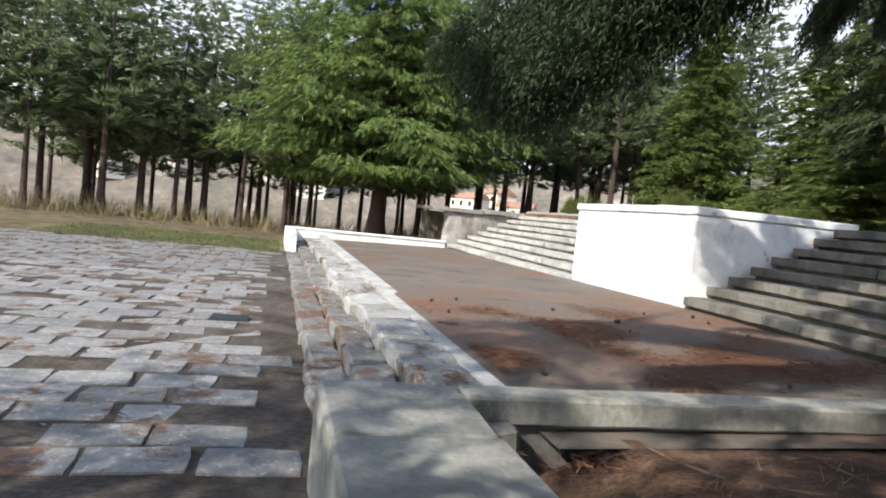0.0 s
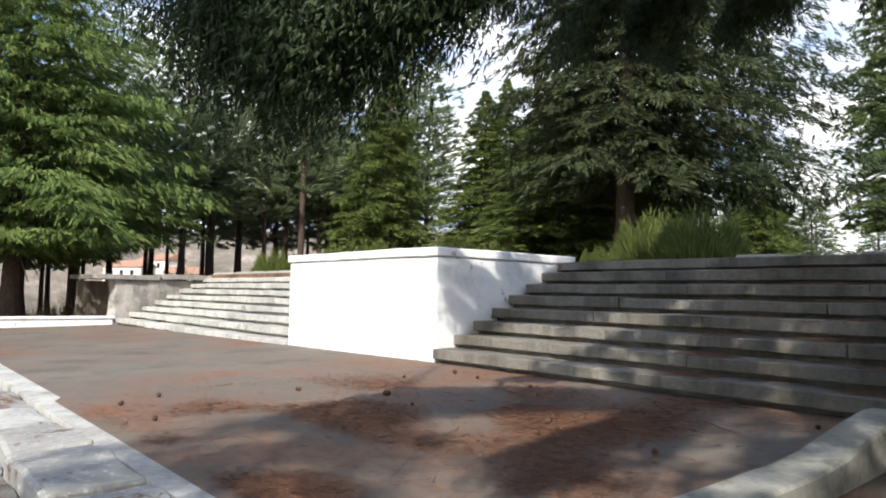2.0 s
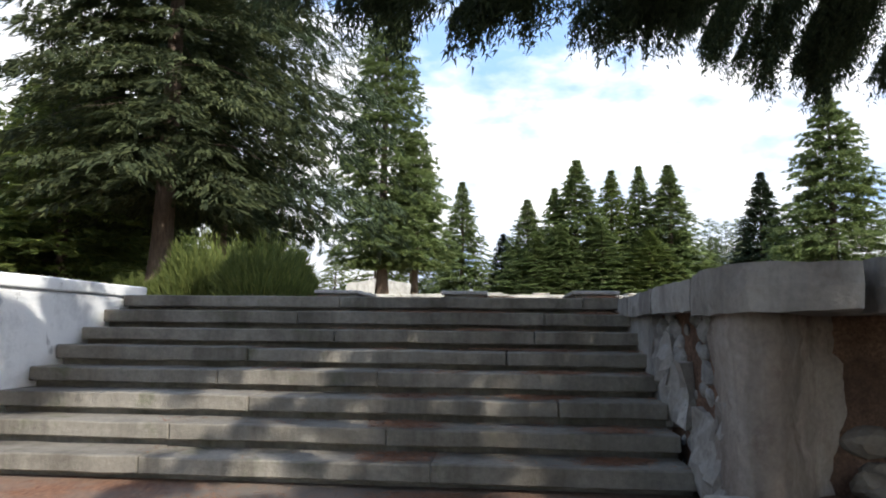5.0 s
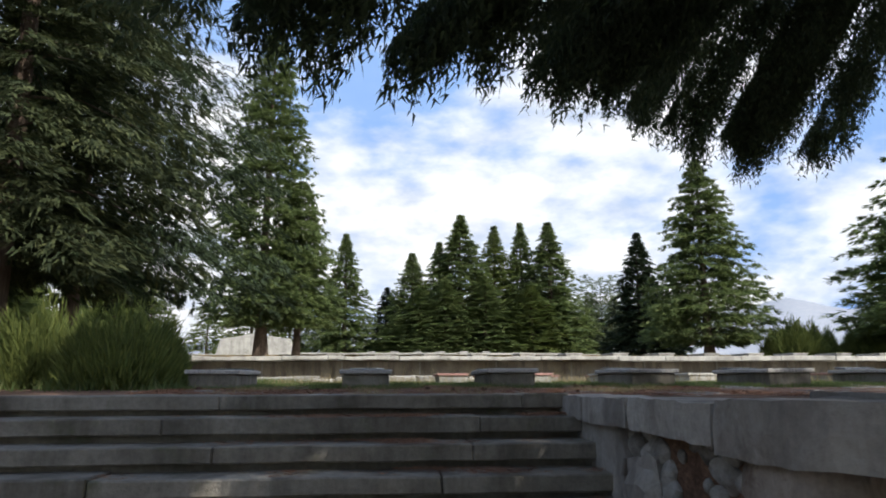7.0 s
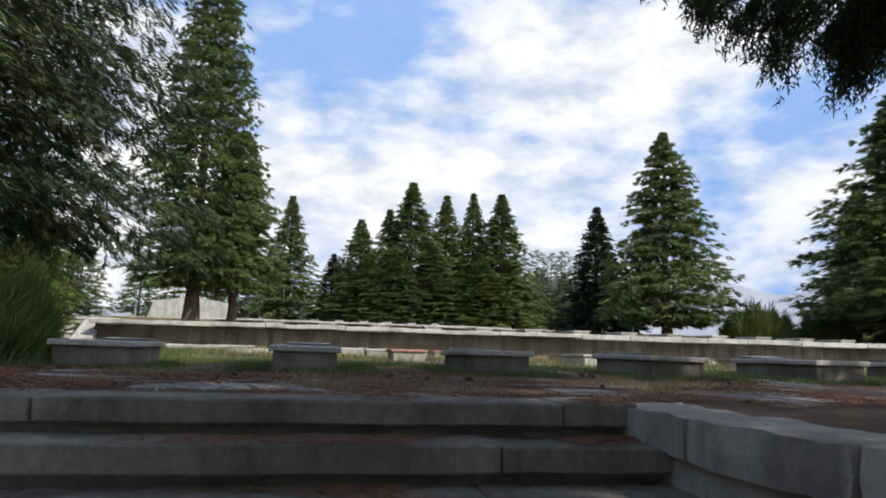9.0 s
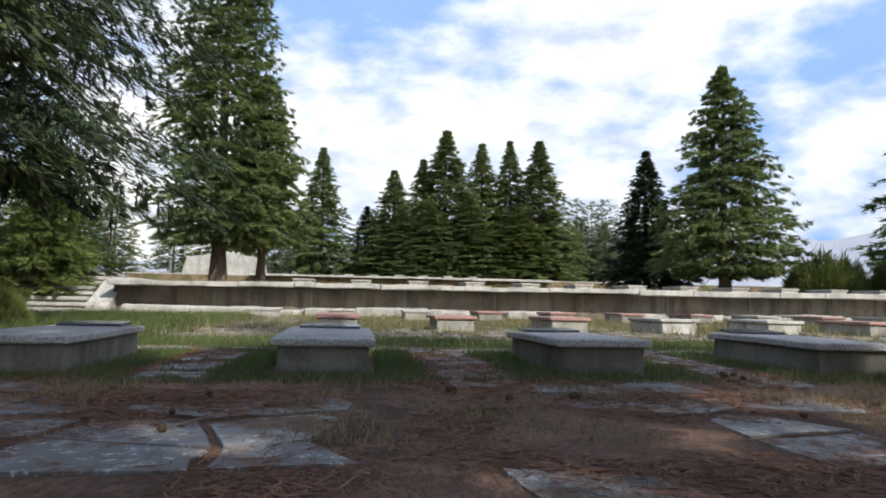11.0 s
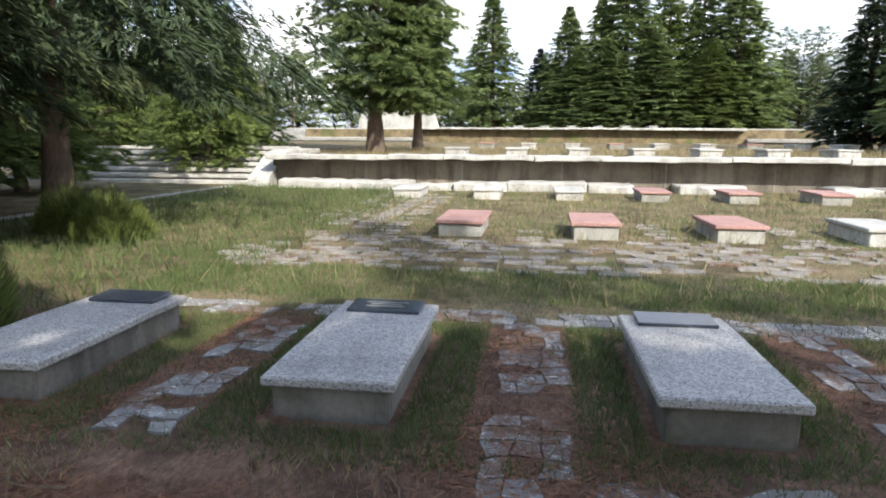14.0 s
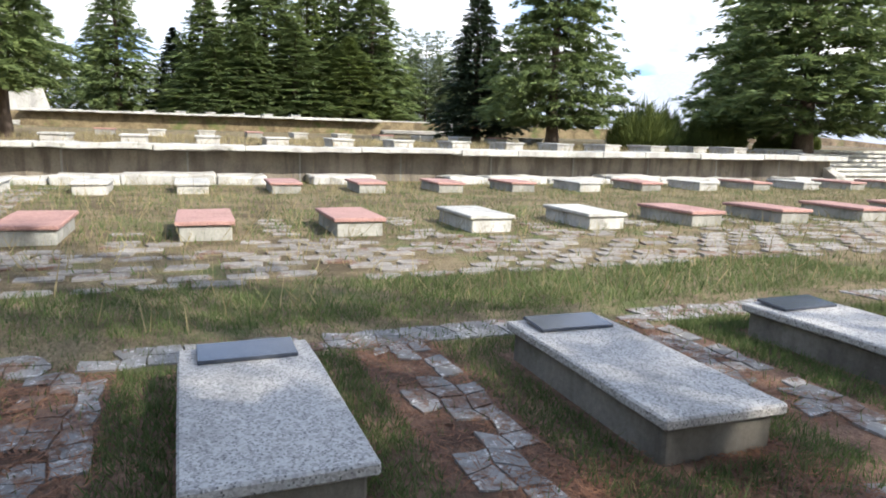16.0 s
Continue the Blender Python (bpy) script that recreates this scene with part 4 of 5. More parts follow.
# low boughs, a few unseen and added for shade, then the crown's mass above
LOW = ((5.1, -5.8, 2.55, 5), (5.4, -5.4, 2.6, 5), (4.8, -5.5, 2.6, 5), (4.9, -6.1, 2.7, 4), (4.5, -0.3, 4.45, 4), (5.2, 0.2, 4.6, 4), (3.8, -1.2, 4.4, 3), (2.9, -3.3, 4.7, 3), (3.3, -3.0, 5.3, 3), (3.6, -2.6, 5.9, 3), (4.2, -2.8, 6.7, 3), (4.6, -3.0, 7.5, 3), (2.7, -2.5, 5.1, 2), (6.5, 1.2, 5.0, 4), (7.4, 1.6, 5.1, 4), (8.1, 5.6, 7.4, 3), (8.7, 5.6, 6.9, 3), (9.3, 5.5, 6.35, 4), (10.1, 5.5, 5.85, 4), (10.9, 5.4, 5.6, 4), (11.8, 5.0, 5.7, 3),
       (13.8, 0.6, 4.3, 3), (14.5, -3.5, 4.3, 3), (13, -7.6, 4.5, 3), (9.5, -9.2, 4.6, 3))
for x, y, z, many in LOW:
    a = np.array([TX, TY, z + 1.7])
    for q in range(many):
        j = orr.normal(0, 0.3, 3) * np.array([1, 1, 0.2])
        pieces.append(bough(orr, a, np.array([x, y, z]) + j * (q > 0) + np.array([0, 0, 0.16 * q]), 9500 if z < 3 else 7600, 0.06 if z < 3 else 0.085, 0.5, 0.4, 0.42))
for k in range(96):
    f = k / 96
    az = k * 2.39996
    reach = 6.9 * (1 - f) ** 0.75 * orr.uniform(0.7, 1.0)
    z = 6.0 + 9.5 * f
    pieces.append(bough(orr, (TX, TY, z + 0.5), (TX + reach * math.cos(az), TY + reach * math.sin(az), z - 0.12 * reach + 0.6), 1900, 0.19, 0.62))
# extra boughs out of view, added to shade the white block's east side
for k in range(14):
    az = math.pi + orr.uniform(-0.3, 0.12)
    reach = orr.uniform(5.4, 6.7)
    z = orr.uniform(5.6, 7.6)
    pieces.append(bough(orr, (TX, TY, z + 0.6), (TX + reach * math.cos(az), TY + reach * math.sin(az), z + 0.2), 1100, 0.17, 0.9, 0.35))
over = empty("tree", LOWER, "large dark spruce in the planter with low hanging boughs", "tree")
hung("trunk", trunk_mesh("trunk", 15.5, 0.32, BARK, 31, 0, 40, 4.0, 6.8), over, pose(TX, TY, -0.2))
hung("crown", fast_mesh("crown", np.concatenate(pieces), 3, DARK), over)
SHADE = (A2[0], conifer_crown("crown", DARK, 13, 4.4, 2.2, 63, 34, 16, 26, (0.42, 0.09), 0.34, 0.12, 0.6, 0.15, 0.35))
# unseen trees added behind the walk to shade the yard and the terrace
for x, y, s in ((12.5, -16.5, 1.0), (16.5, -11.5, 1.35), (19.0, -3.4, 1.8)):
    low_tree(x, y, low_ground(x, y), *SHADE, "unseen dark fir added beside the walk to cast shade", 33 * x, s, "firs beside the walk", min(s, 1.3))


# ---- shrubs ----
def shrub_mesh(name, material, height, radius, stems, seed, leaf=(0.3, 0.018)):
    r = np.random.default_rng(seed)
    a = r.uniform(0, 2 * np.pi, stems)
    q = radius * np.sqrt(r.uniform(0, 1, stems))
    base = np.stack([q * np.cos(a) * 0.8, q * np.sin(a) * 0.8, height * r.uniform(0, 1, stems) ** 0.8 * (1 - 0.45 * (q / radius) ** 2) * (0.72 + 0.28 * np.sin(3 * a + 1.3) * np.sin(5 * a) + 0.2 * np.sin(9 * q))], 1)
    d = np.stack([np.cos(a) * q / radius * 0.55, np.sin(a) * q / radius * 0.55, np.ones(stems)], 1) + r.normal(0, 0.25, (stems, 3))
    d = unit(d)
    sd = unit(np.cross(d, r.normal(0, 1, (stems, 3))))
    return fast_mesh(name, sprays(base, d, sd, leaf[0] * r.uniform(0.6, 1.5, stems), leaf[1] * r.uniform(0.7, 1.5, stems)), 3, material)


BUSH = shrub_mesh("foliage", BROOM, 1.45, 1.25, 9500, 3, (0.22, 0.013))
for k, (x, y, s) in enumerate(((1.1, 6.75, 0.9), (-0.3, 7.3, 0.95), (-0.9, 12.6, 0.6), (-2.2, 13.4, 0.6), (-1.6, 7.0, 0.45), (28.8, 33.0, 1.7), (30.8, 34.5, 1.5), (34.0, 33.5, 1.6), (37.5, 33.0, 0.8), (41, 34, 1.0), (-13, 34, 1.2), (-17, 35, 1.3), (-15.5, 5.6, 0.9), (-10.0, 6.5, 0.8), (-6.5, 8.4, 0.8))):
    root = empty("shrub", pose(x, y, ground_z(x, y) - 0.05, 0, 0, 47 * k), "bushy bright green broom shrub", "shrub", "broom shrubs")
    root.scale = (s, s, s)
    hung("foliage", BUSH, root)

# ---- grass and dry stalks, too many to count ----


def blades(name, material, count, area, seed, height, label, density=None, width=0.006, ground=ground_z):
    r = np.random.default_rng(seed)
    x0, x1, y0, y1 = area
    pts = []
    while len(pts) < count:
        x, y = r.uniform(x0, x1), r.uniform(y0, y1)
        if density is None or r.random() < density(x, y):
            pts.append((x, y, ground(x, y) - 0.01))
    base = np.array(pts)
    d = unit(np.stack([r.normal(0, 0.35, count), r.normal(0, 0.35, count), np.ones(count)], 1))
    sd = unit(np.cross(d, r.normal(0, 1, (count, 3))))
    h = height * r.uniform(0.4, 1.3, count)
    tip = base + d * h[:, None] + np.stack([r.normal(0, 0.25, count), r.normal(0, 0.25, count), np.zeros(count)], 1) * h[:, None]
    w = sd * (width * r.uniform(0.7, 1.4, count))[:, None]
    tri = np.stack([base - w, base + w, tip], 1)
    ob = tagged(new(name, fast_mesh(name, tri, 3, material)), label, "grass", kind="stuff")
    return lowered(ob) if ground is low_ground else ob


def grave_grass(x, y):
    """Thick along the graves and the strip behind them, thin elsewhere."""
    n = 0.5 + 0.5 * noise.noise((x * 0.9, y * 0.9, 3))
    u = (x - 4.81 + PITCH / 2) % PITCH - PITCH / 2
    if 5.9 < y < 8.4:
        if abs(u) < 0.42 and 6.1 < y < 8.05:
            return 0
        return 0.5 * n + 0.25 if abs(u) < 0.8 else 0.05 * n
    if 8.4 <= y < 9.2:
        return 0.12 * n
    if 9.2 <= y < 10.9:
        return 0.42 * n
    if 10.9 <= y < 13.6:
        return 0.10 * n
    v = (x - 4.65 + 1.15) % 2.3 - 1.15
    if 13.6 <= y < 16.3:
        return 0 if abs(v) < 0.44 and 13.85 < y < 15.65 else 0.6 * n
    return 0.35 * n


blades("grass", GRASS, 85000, (1.5, 15, 5.7, 11.0), 5, 0.085, "green grass round the graves", grave_grass, 0.004)
blades("grass", GRASS, 32000, (-3.5, 32, 9.2, 25), 6, 0.12, "thin grass between the grave rows", grave_grass, 0.008)
blades("dry_stalks", DRYGRASS, 420, (3, 32, 9.4, 25), 16, 0.7, "tall dry weed stalks among the graves", grave_grass, 0.007)
blades("grass", GRASS, 16000, (-4.6, 2.4, 5.5, 25), 8, 0.22, "longer grass beside the way", None, 0.008)
blades("dry_grass", DRYGRASS, 9000, (2, 33, 9.3, 25.4), 9, 0.3, "dry grass and stalks between the graves", lambda x, y: 0.5 + 0.5 * noise.noise((x * 0.6, y * 0.6, 9)), 0.006)
blades("dry_grass", DRYGRASS, 9000, (-3, 34, 26.3, 40), 10, 0.3, "dry grass on the second terrace", None, 0.01)
blades("grass", GRASS, 9000, (-20, -9, -16, -7.7), 12, 0.12, "grass at the edge of the yard", lambda x, y: 1.0 if x < -13 else 0.1, 0.01, low_ground)
blades("undergrowth", DRYGRASS, 5000, (-46, -26, -24, 8), 18, 1.3, "dry brush under the pines", lambda x, y: 1.0 if x < -30 or y < -8 else 0.0, 0.02, low_ground)
blades("dry_grass", DRYGRASS, 900, (7.9, 12, -5.4, -1.4), 13, 0.14, "dry stalks in the planter", None, 0.004, low_ground)
blades("dry_grass", DRYGRASS, 3000, (3, 9, 3.9, 6.1), 14, 0.08, "needle litter and dry blades on the terrace", lambda x, y: max(0, noise.noise((x * 1.3, y * 1.3, 4))), 0.004)


def litter(name, count, area, seed, height_at, density, label):
    """Fallen needles lying flat in drifts."""
    r = np.random.default_rng(seed)
    x0, x1, y0, y1 = area
    pts = []
    while len(pts) < count:
        x, y = r.uniform(x0, x1), r.uniform(y0, y1)
        if r.random() < density(x, y):
            pts.append((x, y, height_at(x, y) + r.uniform(0.002, 0.018)))
    base = np.array(pts)
    a = r.uniform(0, 2 * np.pi, count)
    d = np.stack([np.cos(a), np.sin(a), r.normal(0.05, 0.12, count)], 1)
    sd = np.stack([-np.sin(a), np.cos(a), r.normal(0, 0.4, count)], 1)
    tri = sprays(base, d, sd, r.uniform(0.05, 0.13, count), r.uniform(0.0018, 0.0042, count))
    return tagged(new(name, fast_mesh(name, tri, 3, LITTER)), label, "needle litter", kind="stuff")


def low_litter(*rest):
    return lowered(litter("needle_litter", *rest))


def drift(scale, cut, seed):
    return lambda x, y: min(1, max(0.02, 2.2 * (noise.noise((x * scale, y * scale, seed)) - cut)))


low_litter(42000, (0.2, 6.9, -5.7, -0.1), 1, floor_z, lambda x, y: drift(0.7, -0.05, 3)(x, y) * smooth(0, 5, x - 0.6 * y - 1), "drifts of fallen brown needles on the platform")
litter("needle_litter", 46000, (2.0, 9.8, 2.7, 6.4), 2, ground_z, drift(1.1, -0.15, 5), "drifts of fallen brown needles on the terrace")
low_litter(14000, (2.0, 7.25, 0.02, 3.75), 6, lambda x, y: RISER * min(STEPS_N, math.floor((y + 0.02) / TREAD) + 1) + 0.004, lambda x, y: drift(1.2, 0.0, 11)(x, y) * smooth(1.5, 7.0, x), "fallen brown needles on the steps")
low_litter(16000, (7.7, 12, -6.3, -1.3), 3, low_ground, drift(0.9, -0.4, 7), "fallen brown needles in the planter")
litter("needle_litter", 9000, (3, 10.5, 6.3, 8.6), 4, ground_z, lambda x, y: 0.9 if abs((x - 4.81) % PITCH - PITCH / 2) < 0.35 else 0.02, "fallen brown needles on the paths between graves")

# ---- backdrop: hills, far houses, cloud layer ----
def ridge(name, material, points, depth, label, base=-60):
    """A long hill: a wavy ridge line with a foot on each side."""
    b = bmesh.new()
    rows = []
    for k, (x, y, z) in enumerate(points):
        zz = z * (1 + 0.16 * noise.noise((k * 0.37, 1.7, z * 0.01)) + 0.06 * noise.noise((k * 1.3, 5, 0)))
        o = Vector((x, y, 0)).normalized()
        rows.append([b.verts.new(Vector((x, y, base)) - o * depth), b.verts.new((x - o.x * depth * 0.4, y - o.y * depth * 0.4, zz * 0.55)), b.verts.new((x, y, zz)), b.verts.new(Vector((x, y, base)) + o * depth)])
    for a, c in zip(rows, rows[1:]):
        for i in range(3):
            b.faces.new((a[i], c[i], c[i + 1], a[i + 1])).smooth = True
    return structure(name, b, material, label, "hill")


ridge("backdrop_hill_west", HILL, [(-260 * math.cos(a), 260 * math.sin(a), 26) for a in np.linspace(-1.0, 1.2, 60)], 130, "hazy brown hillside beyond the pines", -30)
ridge("backdrop_hill_north", FARHILL, [(1500 * math.sin(a), 1500 * math.cos(a), 120 + 40 * math.sin(5 * a) + 50 * smooth(0.3, 0.9, a)) for a in np.linspace(-1.1, 1.5, 110)], 500, "mountains on the horizon with blue haze painted in")
hr = random.Random(8)
for k in range(8):
    a = hr.uniform(-0.30, 0.35)
    d = hr.uniform(170, 200)
    x, y = -d * math.cos(a), d * math.sin(a) - 3
    z = -8 + (d - 150) * 0.36
    root = empty("house", pose(x, y, z, 0, 0, hr.uniform(0, 90)), "distant pale village house with a clay roof", "house", "village houses")
    w, l, h = hr.uniform(4, 6), hr.uniform(5, 8), hr.uniform(3, 5)
    part("wall", box_bm(-w, w, -l / 2, l / 2, -4, h), HOUSE, root)
    b = bmesh.new()
    q = [b.verts.new(v) for v in ((-w - 0.4, -l / 2 - 0.4, h), (w + 0.4, -l / 2 - 0.4, h), (w + 0.4, l / 2 + 0.4, h), (-w - 0.4, l / 2 + 0.4, h), (-w - 0.4, 0, h + 1.8), (w + 0.4, 0, h + 1.8))]
    for f in ((0, 1, 5, 4), (2, 3, 4, 5), (0, 4, 3), (1, 2, 5), (0, 3, 2, 1)):
        b.faces.new([q[i] for i in f])
    part("roof", b, ROOF, root)
    for i in (-1, 0, 1):
        for side in (-1, 1):
            part("window", box_bm(i * w * 0.55 - 0.5, i * w * 0.55 + 0.5, side * l / 2 - 0.06, side * l / 2 + 0.06, h - 2.1, h - 0.8), GLASS, root)

b = bmesh.new()
rows = []
for e in np.linspace(-0.02, 1.2, 14):
    rows.append([b.verts.new((3200 * math.cos(e) * math.sin(a), 3200 * math.cos(e) * math.cos(a), 3200 * math.sin(e))) for a in np.linspace(-2.4, 1.75, 48)])
for a, c in zip(rows, rows[1:]):
    for i in range(47):
        b.faces.new((a[i], a[i + 1], c[i + 1], c[i])).smooth = True
structure("backdrop_clouds", b, CLOUDS, "broken white cloud layer over blue sky", "sky")


# ---- paving: separate stones ----
def slab_mesh(name, w, l, h, material, seed, chip=0.12):
    """A worn stone: an uneven many-sided top over a slightly wider foot."""
    r = random.Random(seed)
    b = bmesh.new()
    pts = []
    for cx, cy in ((-1, -1), (0, -1), (1, -1), (1, 0), (1, 1), (0, 1), (-1, 1), (-1, 0)):
        f = 1 - r.uniform(0, chip) - (r.uniform(0, chip) if cx and cy else 0)
        pts.append((cx * w / 2 * f, cy * l / 2 * f))
    top = [b.verts.new((x * 0.96, y * 0.96, h + r.uniform(-0.006, 0.006))) for x, y in pts]
    low = [b.verts.new((x, y, -0.06)) for x, y in pts]
    b.faces.new(top)
    for i in range(8):
        b.faces.new((low[i], low[(i + 1) % 8], top[(i + 1) % 8], top[i]))
    me = bpy.data.meshes.new(name)
    b.to_mesh(me)
    b.free()
    me.materials.append(material)
    return me


def pave(name, label, piece, meshes, spots, parts_near, joined_label):
    """Stones at spots (x, y, z, turn, size): the nearest ones as parts, the rest joined."""
    root = empty(name, pose(0, 0, 0), label, "paving", kind="structure")
    vs, fs = [], []
    for k, (x, y, z, turn, size) in enumerate(spots):
        me = meshes[k % len(meshes)]
        mm = pose(x, y, z, pr.uniform(-0.9, 0.9), pr.uniform(-0.9, 0.9), turn) @ Matrix.Diagonal((size, size, 1, 1))
        if k < parts_near:
            hung(piece, me, root, mm)
        else:
            o = len(vs)
            vs += [mm @ v.co for v in me.vertices]
            fs += [tuple(o + i for i in p.vertices) for p in me.polygons]
    if fs:
        tagged(hung("far_stones", mesh_from("far_stones", vs, fs, meshes[0].materials[0]), root), joined_label, kind="stuff")
    return root


yard_meshes = [slab_mesh("paver", 0.528, 0.778, 0.008, PAVER, k, 0.06) for k in range(8)]
spots = []
for i in range(44):
    x = 6.6 - 0.53 * i
    for j in range(22):
        y = -7.95 - 0.78 * j - (0.39 if i % 2 else 0)
        gone = 0.5 + 0.5 * noise.noise((x * 0.35, y * 0.35, 2))
        if pr.random() < 0.03 + 0.4 * max(0, gone - 0.7) or x < -13.5 or (y > -8.3 and pr.random() < 0.45):
            continue
        spots.append((x + pr.uniform(-0.02, 0.02), y + pr.uniform(-0.03, 0.03), YARD + pr.uniform(-0.012, 0.012), pr.uniform(-3, 3), 1.0))
spots.sort(key=lambda s: (s[0] - 8) ** 2 + (s[1] + 7.5) ** 2)
yard = pave("yard_paving", "yard of worn grey stone pavers with missing pieces", "paver", yard_meshes, spots, 300, "worn grey pavers further off")
lowered(yard)

cob_meshes = [slab_mesh("cobble", 0.58, 0.31, 0.008, COBBLE, 30 + k, 0.2) for k in range(8)]
spots = []
for i in range(9):
    y = 10.95 + 0.335 * i
    for j in range(58):
        x = 1.6 + 0.6 * j + (0.3 if i % 2 else 0)
        if pr.random() < 0.22 + 0.35 * max(0, noise.noise((x * 0.5, y * 0.5, 6))):
            continue
        spots.append((x + pr.uniform(-0.03, 0.03), y + pr.uniform(-0.02, 0.02), terrace_z(y) + 0.012 + pr.uniform(-0.01, 0.01), pr.uniform(-4, 4), pr.uniform(0.85, 1.05)))
for i in range(24):
    for j in range(4):
        if pr.random() < 0.75:
            spots.append((1.5 + 0.6 * j + pr.uniform(-0.04, 0.04), 14.0 + 0.4 * i, terrace_z(9) + 0.012, pr.uniform(-5, 5), 0.95))
for k in range(13):
    for i in range(6):
        if pr.random() < 0.8:
            spots.append((5.8 + 2.3 * k + pr.uniform(-0.05, 0.05), 13.9 + 0.42 * i, terrace_z(9) + 0.012, pr.uniform(-6, 6), 0.95))
spots.sort(key=lambda s: (s[0] - 8) ** 2 + (s[1] - 9) ** 2)
pave("cobbled_lane", "lane of worn brown stones half sunk in soil", "cobble", cob_meshes, spots, 300, "worn brown stones further off")

def crazy(x0, x1, y0, y1, cell, seed, keep, gap=0.02):
    """Irregular broken slabs fitted to one another: outlines of the cells of an uneven net."""
    r = random.Random(seed)
    nx, ny = max(1, round((x1 - x0) / cell)), max(1, round((y1 - y0) / cell))
    dx, dy = (x1 - x0) / nx, (y1 - y0) / ny
    knots = [[(x0 + dx * (i + r.uniform(-0.24, 0.24)), y0 + dy * (j + r.uniform(-0.22, 0.22) + 0.2 * (i % 2))) for i in range(nx + 1)] for j in range(ny + 1)]
    made = []
    for j in range(ny):
        for i in range(nx):
            cx, cy = x0 + dx * (i + 0.5), y0 + dy * (j + 0.5)
            if r.random() > keep(cx, cy):
                continue
            q = [knots[j][i], knots[j][i + 1], knots[j + 1][i + 1], knots[j + 1][i]]
            pts = []
            for (xa, ya), (xb, yb) in zip(q, q[1:] + q[:1]):
                bow = r.uniform(-0.05, 0.05) * cell
                pts += [(xa, ya), (xa * 0.62 + xb * 0.38 + bow, ya * 0.62 + yb * 0.38 - bow)]
            mx, my = sum(p[0] for p in pts) / 8, sum(p[1] for p in pts) / 8
            shrink = 1 - 2 * gap / cell
            made.append((mx, my, [((x - mx) * shrink, (y - my) * shrink) for x, y in pts]))
    return made


def lay(name, label, stones, lift, parts_near, near, joined_label):
    """Broken slabs bedded in the soil: the nearest ones as parts, the rest joined."""
    root = empty(name, pose(0, 0, 0), label, "paving", kind="structure")
    stones = sorted(stones, key=lambda s: (s[0] - near[0]) ** 2 + (s[1] - near[1]) ** 2)
    vs, fs = [], []
    for k, (mx, my, pts) in enumerate(stones):
        z = terrace_z(my) + lift
        tilt = (pr.uniform(-0.012, 0.012), pr.uniform(-0.012, 0.012))
        top = [(x * 0.985, y * 0.985, x * tilt[0] + y * tilt[1] + pr.uniform(-0.004, 0.004)) for x, y in pts]
        low = [(x, y, -0.05) for x, y in pts]
        faces = [tuple(range(8))] + [(8 + i, 8 + (i + 1) % 8, (i + 1) % 8, i) for i in range(8)]
        if k < parts_near:
            hung("flagstone", mesh_from("flagstone", top + low, faces, FLAG), root, pose(mx, my, z))
        else:
            o = len(vs)
            vs += [(x + mx, y + my, c + z) for x, y, c in top + low]
            fs += [tuple(o + i for i in f) for f in faces]
    if fs:
        tagged(hung("far_stones", mesh_from("far_stones", vs, fs, FLAG), root), joined_label, kind="stuff")


stones = []
for k in range(-1, 10):
    xc = 4.81 + PITCH * (k + 0.5) + 0.05
    stones += crazy(xc - 0.24, xc + 0.24, 5.5, 8.45, 0.19, 300 + k, lambda x, y: 0.92 if noise.noise((x * 1.7, y * 2.2, 1)) > -0.12 else 0.12, 0.006)
stones += crazy(1.6, 31, 8.46, 8.88, 0.21, 320, lambda x, y: 0.92 if noise.noise((x * 1.3, y, 1)) > -0.2 else 0.2, 0.006)
lay("flag_paths", "narrow paths of broken lichened flagstones between the graves", stones, 0.014, 290, (6.5, 6.5), "broken lichened flagstones further off")
stones = crazy(1.9, 12.5, 2.75, 5.75, 0.62, 340, lambda x, y: 0.42 + 0.9 * noise.noise((x * 0.45, y * 0.8, 8)), 0.025)
lay("terrace_flags", "broken grey flagstones showing through needle litter", stones, 0.008, 90, (6, 4), "broken grey flagstones further off")


# ---- cones, twigs and fallen bits ----
def cone_mesh():
    b = bmesh.new()
    bmesh.ops.create_icosphere(b, subdivisions=2, radius=0.05)
    for v in b.verts:
        v.co.x *= 1.5
        v.co *= 1 + 0.25 * noise.noise(v.co * 60)
    me = bpy.data.meshes.new("pine_cone")
    b.to_mesh(me)
    b.free()
    me.materials.append(CONE)
    return me


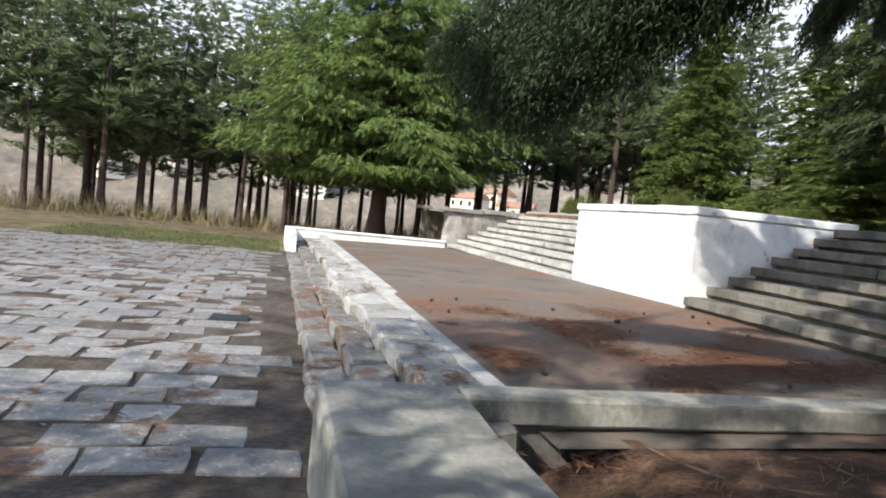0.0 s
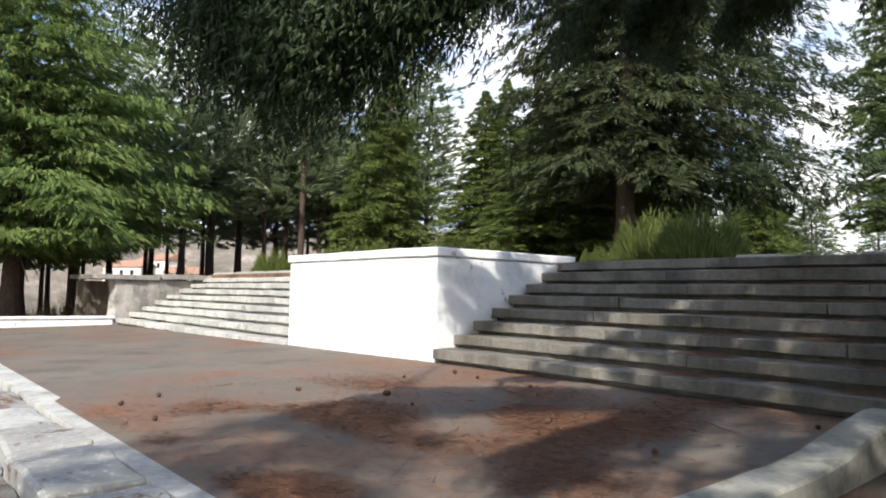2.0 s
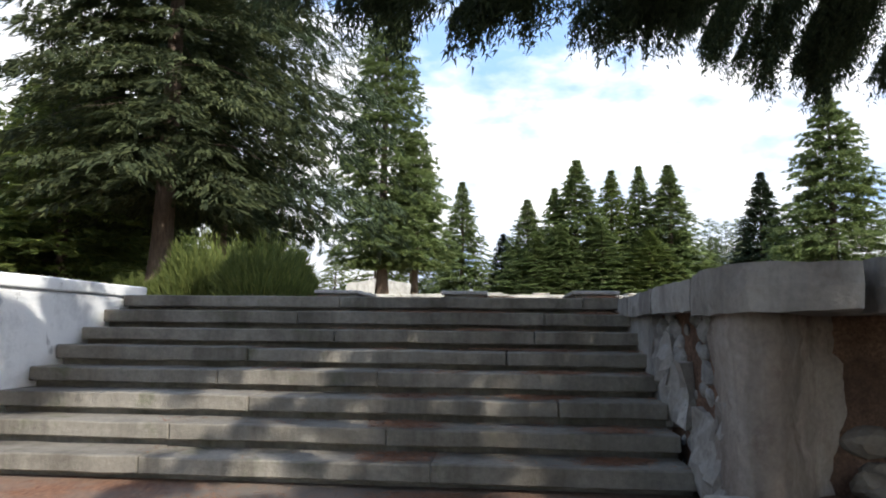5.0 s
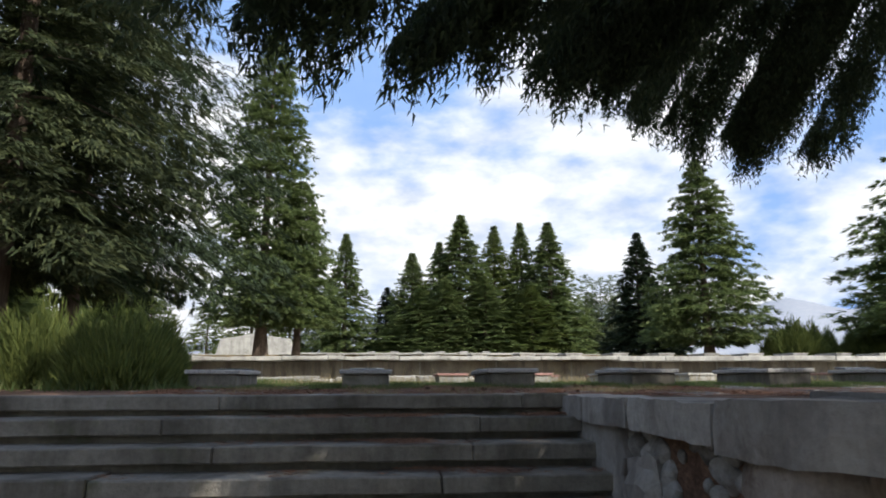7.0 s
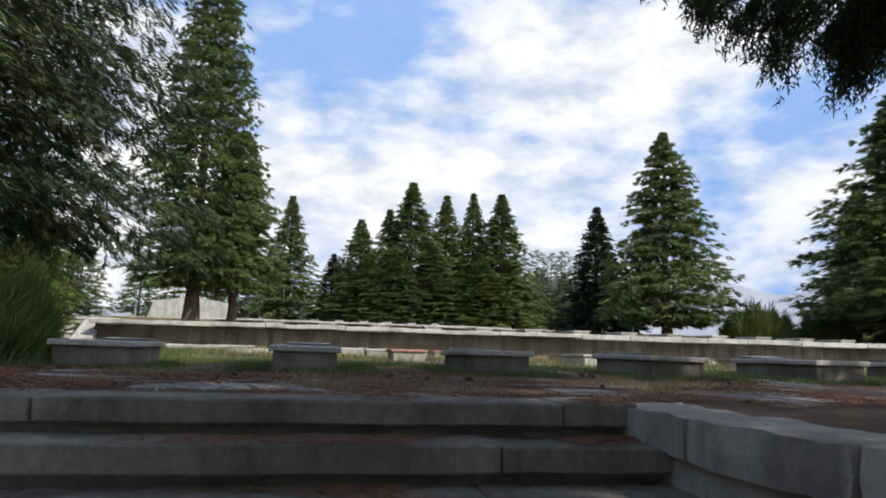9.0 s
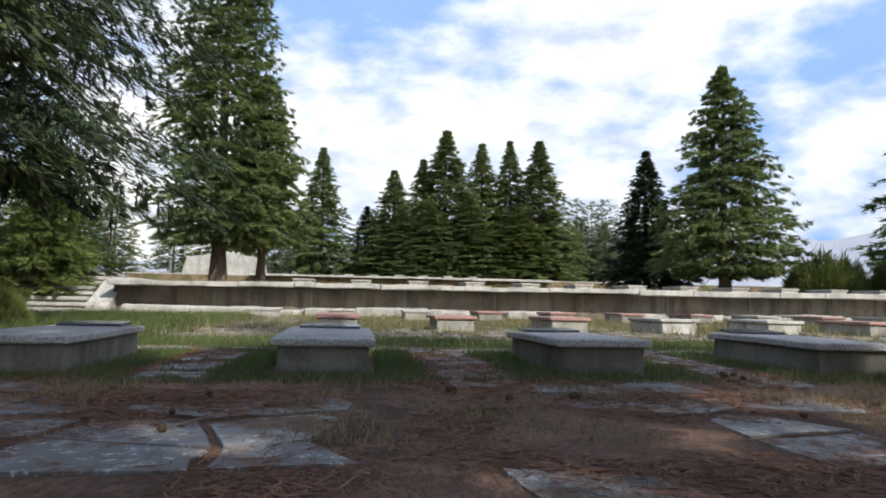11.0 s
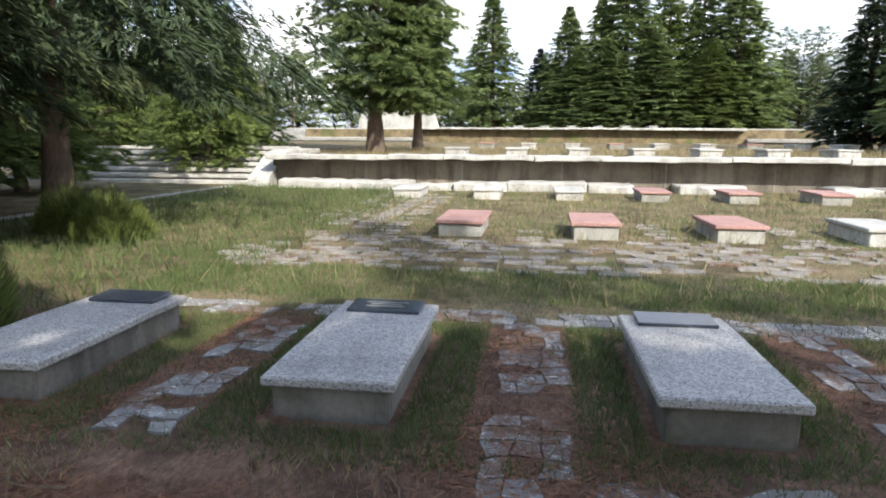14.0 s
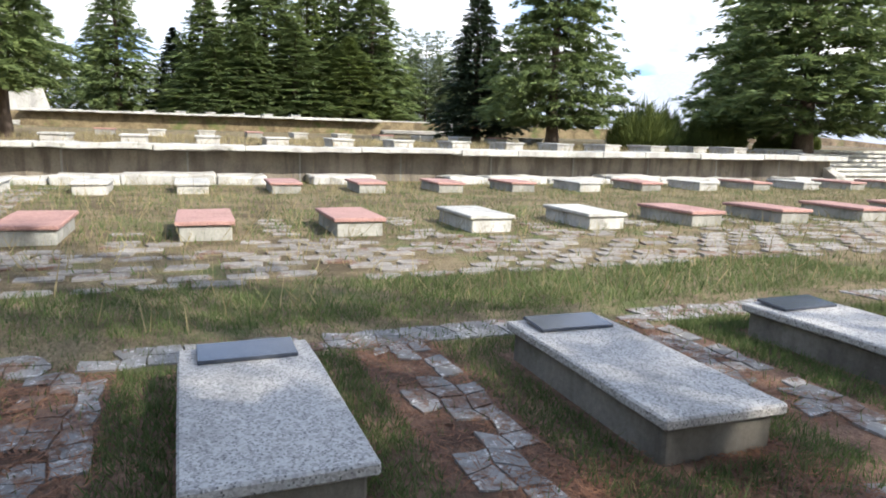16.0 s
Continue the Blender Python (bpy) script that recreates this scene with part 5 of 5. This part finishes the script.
CONE_ME = cone_mesh()
for k in range(30):
    if k < 14:
        x, y = pr.uniform(0.5, 6.7), pr.uniform(-5.4, -0.3)
        x, y, z = LOWER @ Vector((x, y, floor_z(x, y) + 0.03))
    else:
        x, y = pr.uniform(2.5, 9.5), pr.uniform(3.9, 6.2)
        z = terrace_z(y) + 0.03
    ob = new("pine_cone", CONE_ME)
    ob.matrix_basis = pose(x, y, z, pr.uniform(-20, 20), pr.uniform(-20, 20), pr.uniform(0, 360)) @ Matrix.Scale(pr.uniform(0.3, 0.6), 4)
    tagged(ob, "brown fallen cone lying on the litter", "pine cone", "fallen cones")


def twig_mesh(seed):
    r = random.Random(seed)
    b = bmesh.new()
    p, a = Vector((0, 0, 0)), r.uniform(-0.3, 0.3)
    pr_ring = None
    for k in range(6):
        w = 0.009 * (1 - k / 7)
        n = Vector((-math.sin(a), math.cos(a), 0))
        ring = [b.verts.new(p + n * w), b.verts.new(p + Vector((0, 0, w * 1.6))), b.verts.new(p - n * w)]
        if pr_ring:
            for i in range(3):
                b.faces.new((pr_ring[i], pr_ring[(i + 1) % 3], ring[(i + 1) % 3], ring[i]))
        pr_ring = ring
        a += r.uniform(-0.5, 0.5)
        p = p + Vector((math.cos(a), math.sin(a), 0)) * 0.13
    me = bpy.data.meshes.new("twig")
    b.to_mesh(me)
    b.free()
    me.materials.append(STALK)
    return me


TWIGS = [twig_mesh(k) for k in range(4)]
for k in range(54):
    if k < 20:
        x, y = pr.uniform(7.9, 10.5), pr.uniform(-5.4, -1.5)
        x, y, z = LOWER @ Vector((x, y, low_ground(x, y) + 0.04))
    elif k < 38:
        x, y = pr.uniform(1, 6.8), pr.uniform(-5.4, -0.3)
        x, y, z = LOWER @ Vector((x, y, floor_z(x, y) + 0.005))
    else:
        x, y = pr.uniform(2.5, 9), pr.uniform(3.9, 6.2)
        z = terrace_z(y) + 0.015
    ob = new("twig", TWIGS[k % 4])
    ob.matrix_basis = pose(x, y, z, 0, 0, pr.uniform(0, 360)) @ Matrix.Scale(pr.uniform(0.35, 0.9), 4)
    tagged(ob, "thin dry twig lying on the ground", "twig", "fallen twigs")
lowered(structure("drain_grate", box_bm(0.6, 1.0, -8.75, -8.2, YARD - 0.05, YARD + 0.045, 0.005), PLAQUE, "dark iron drain grate among the pavers", "drain"))
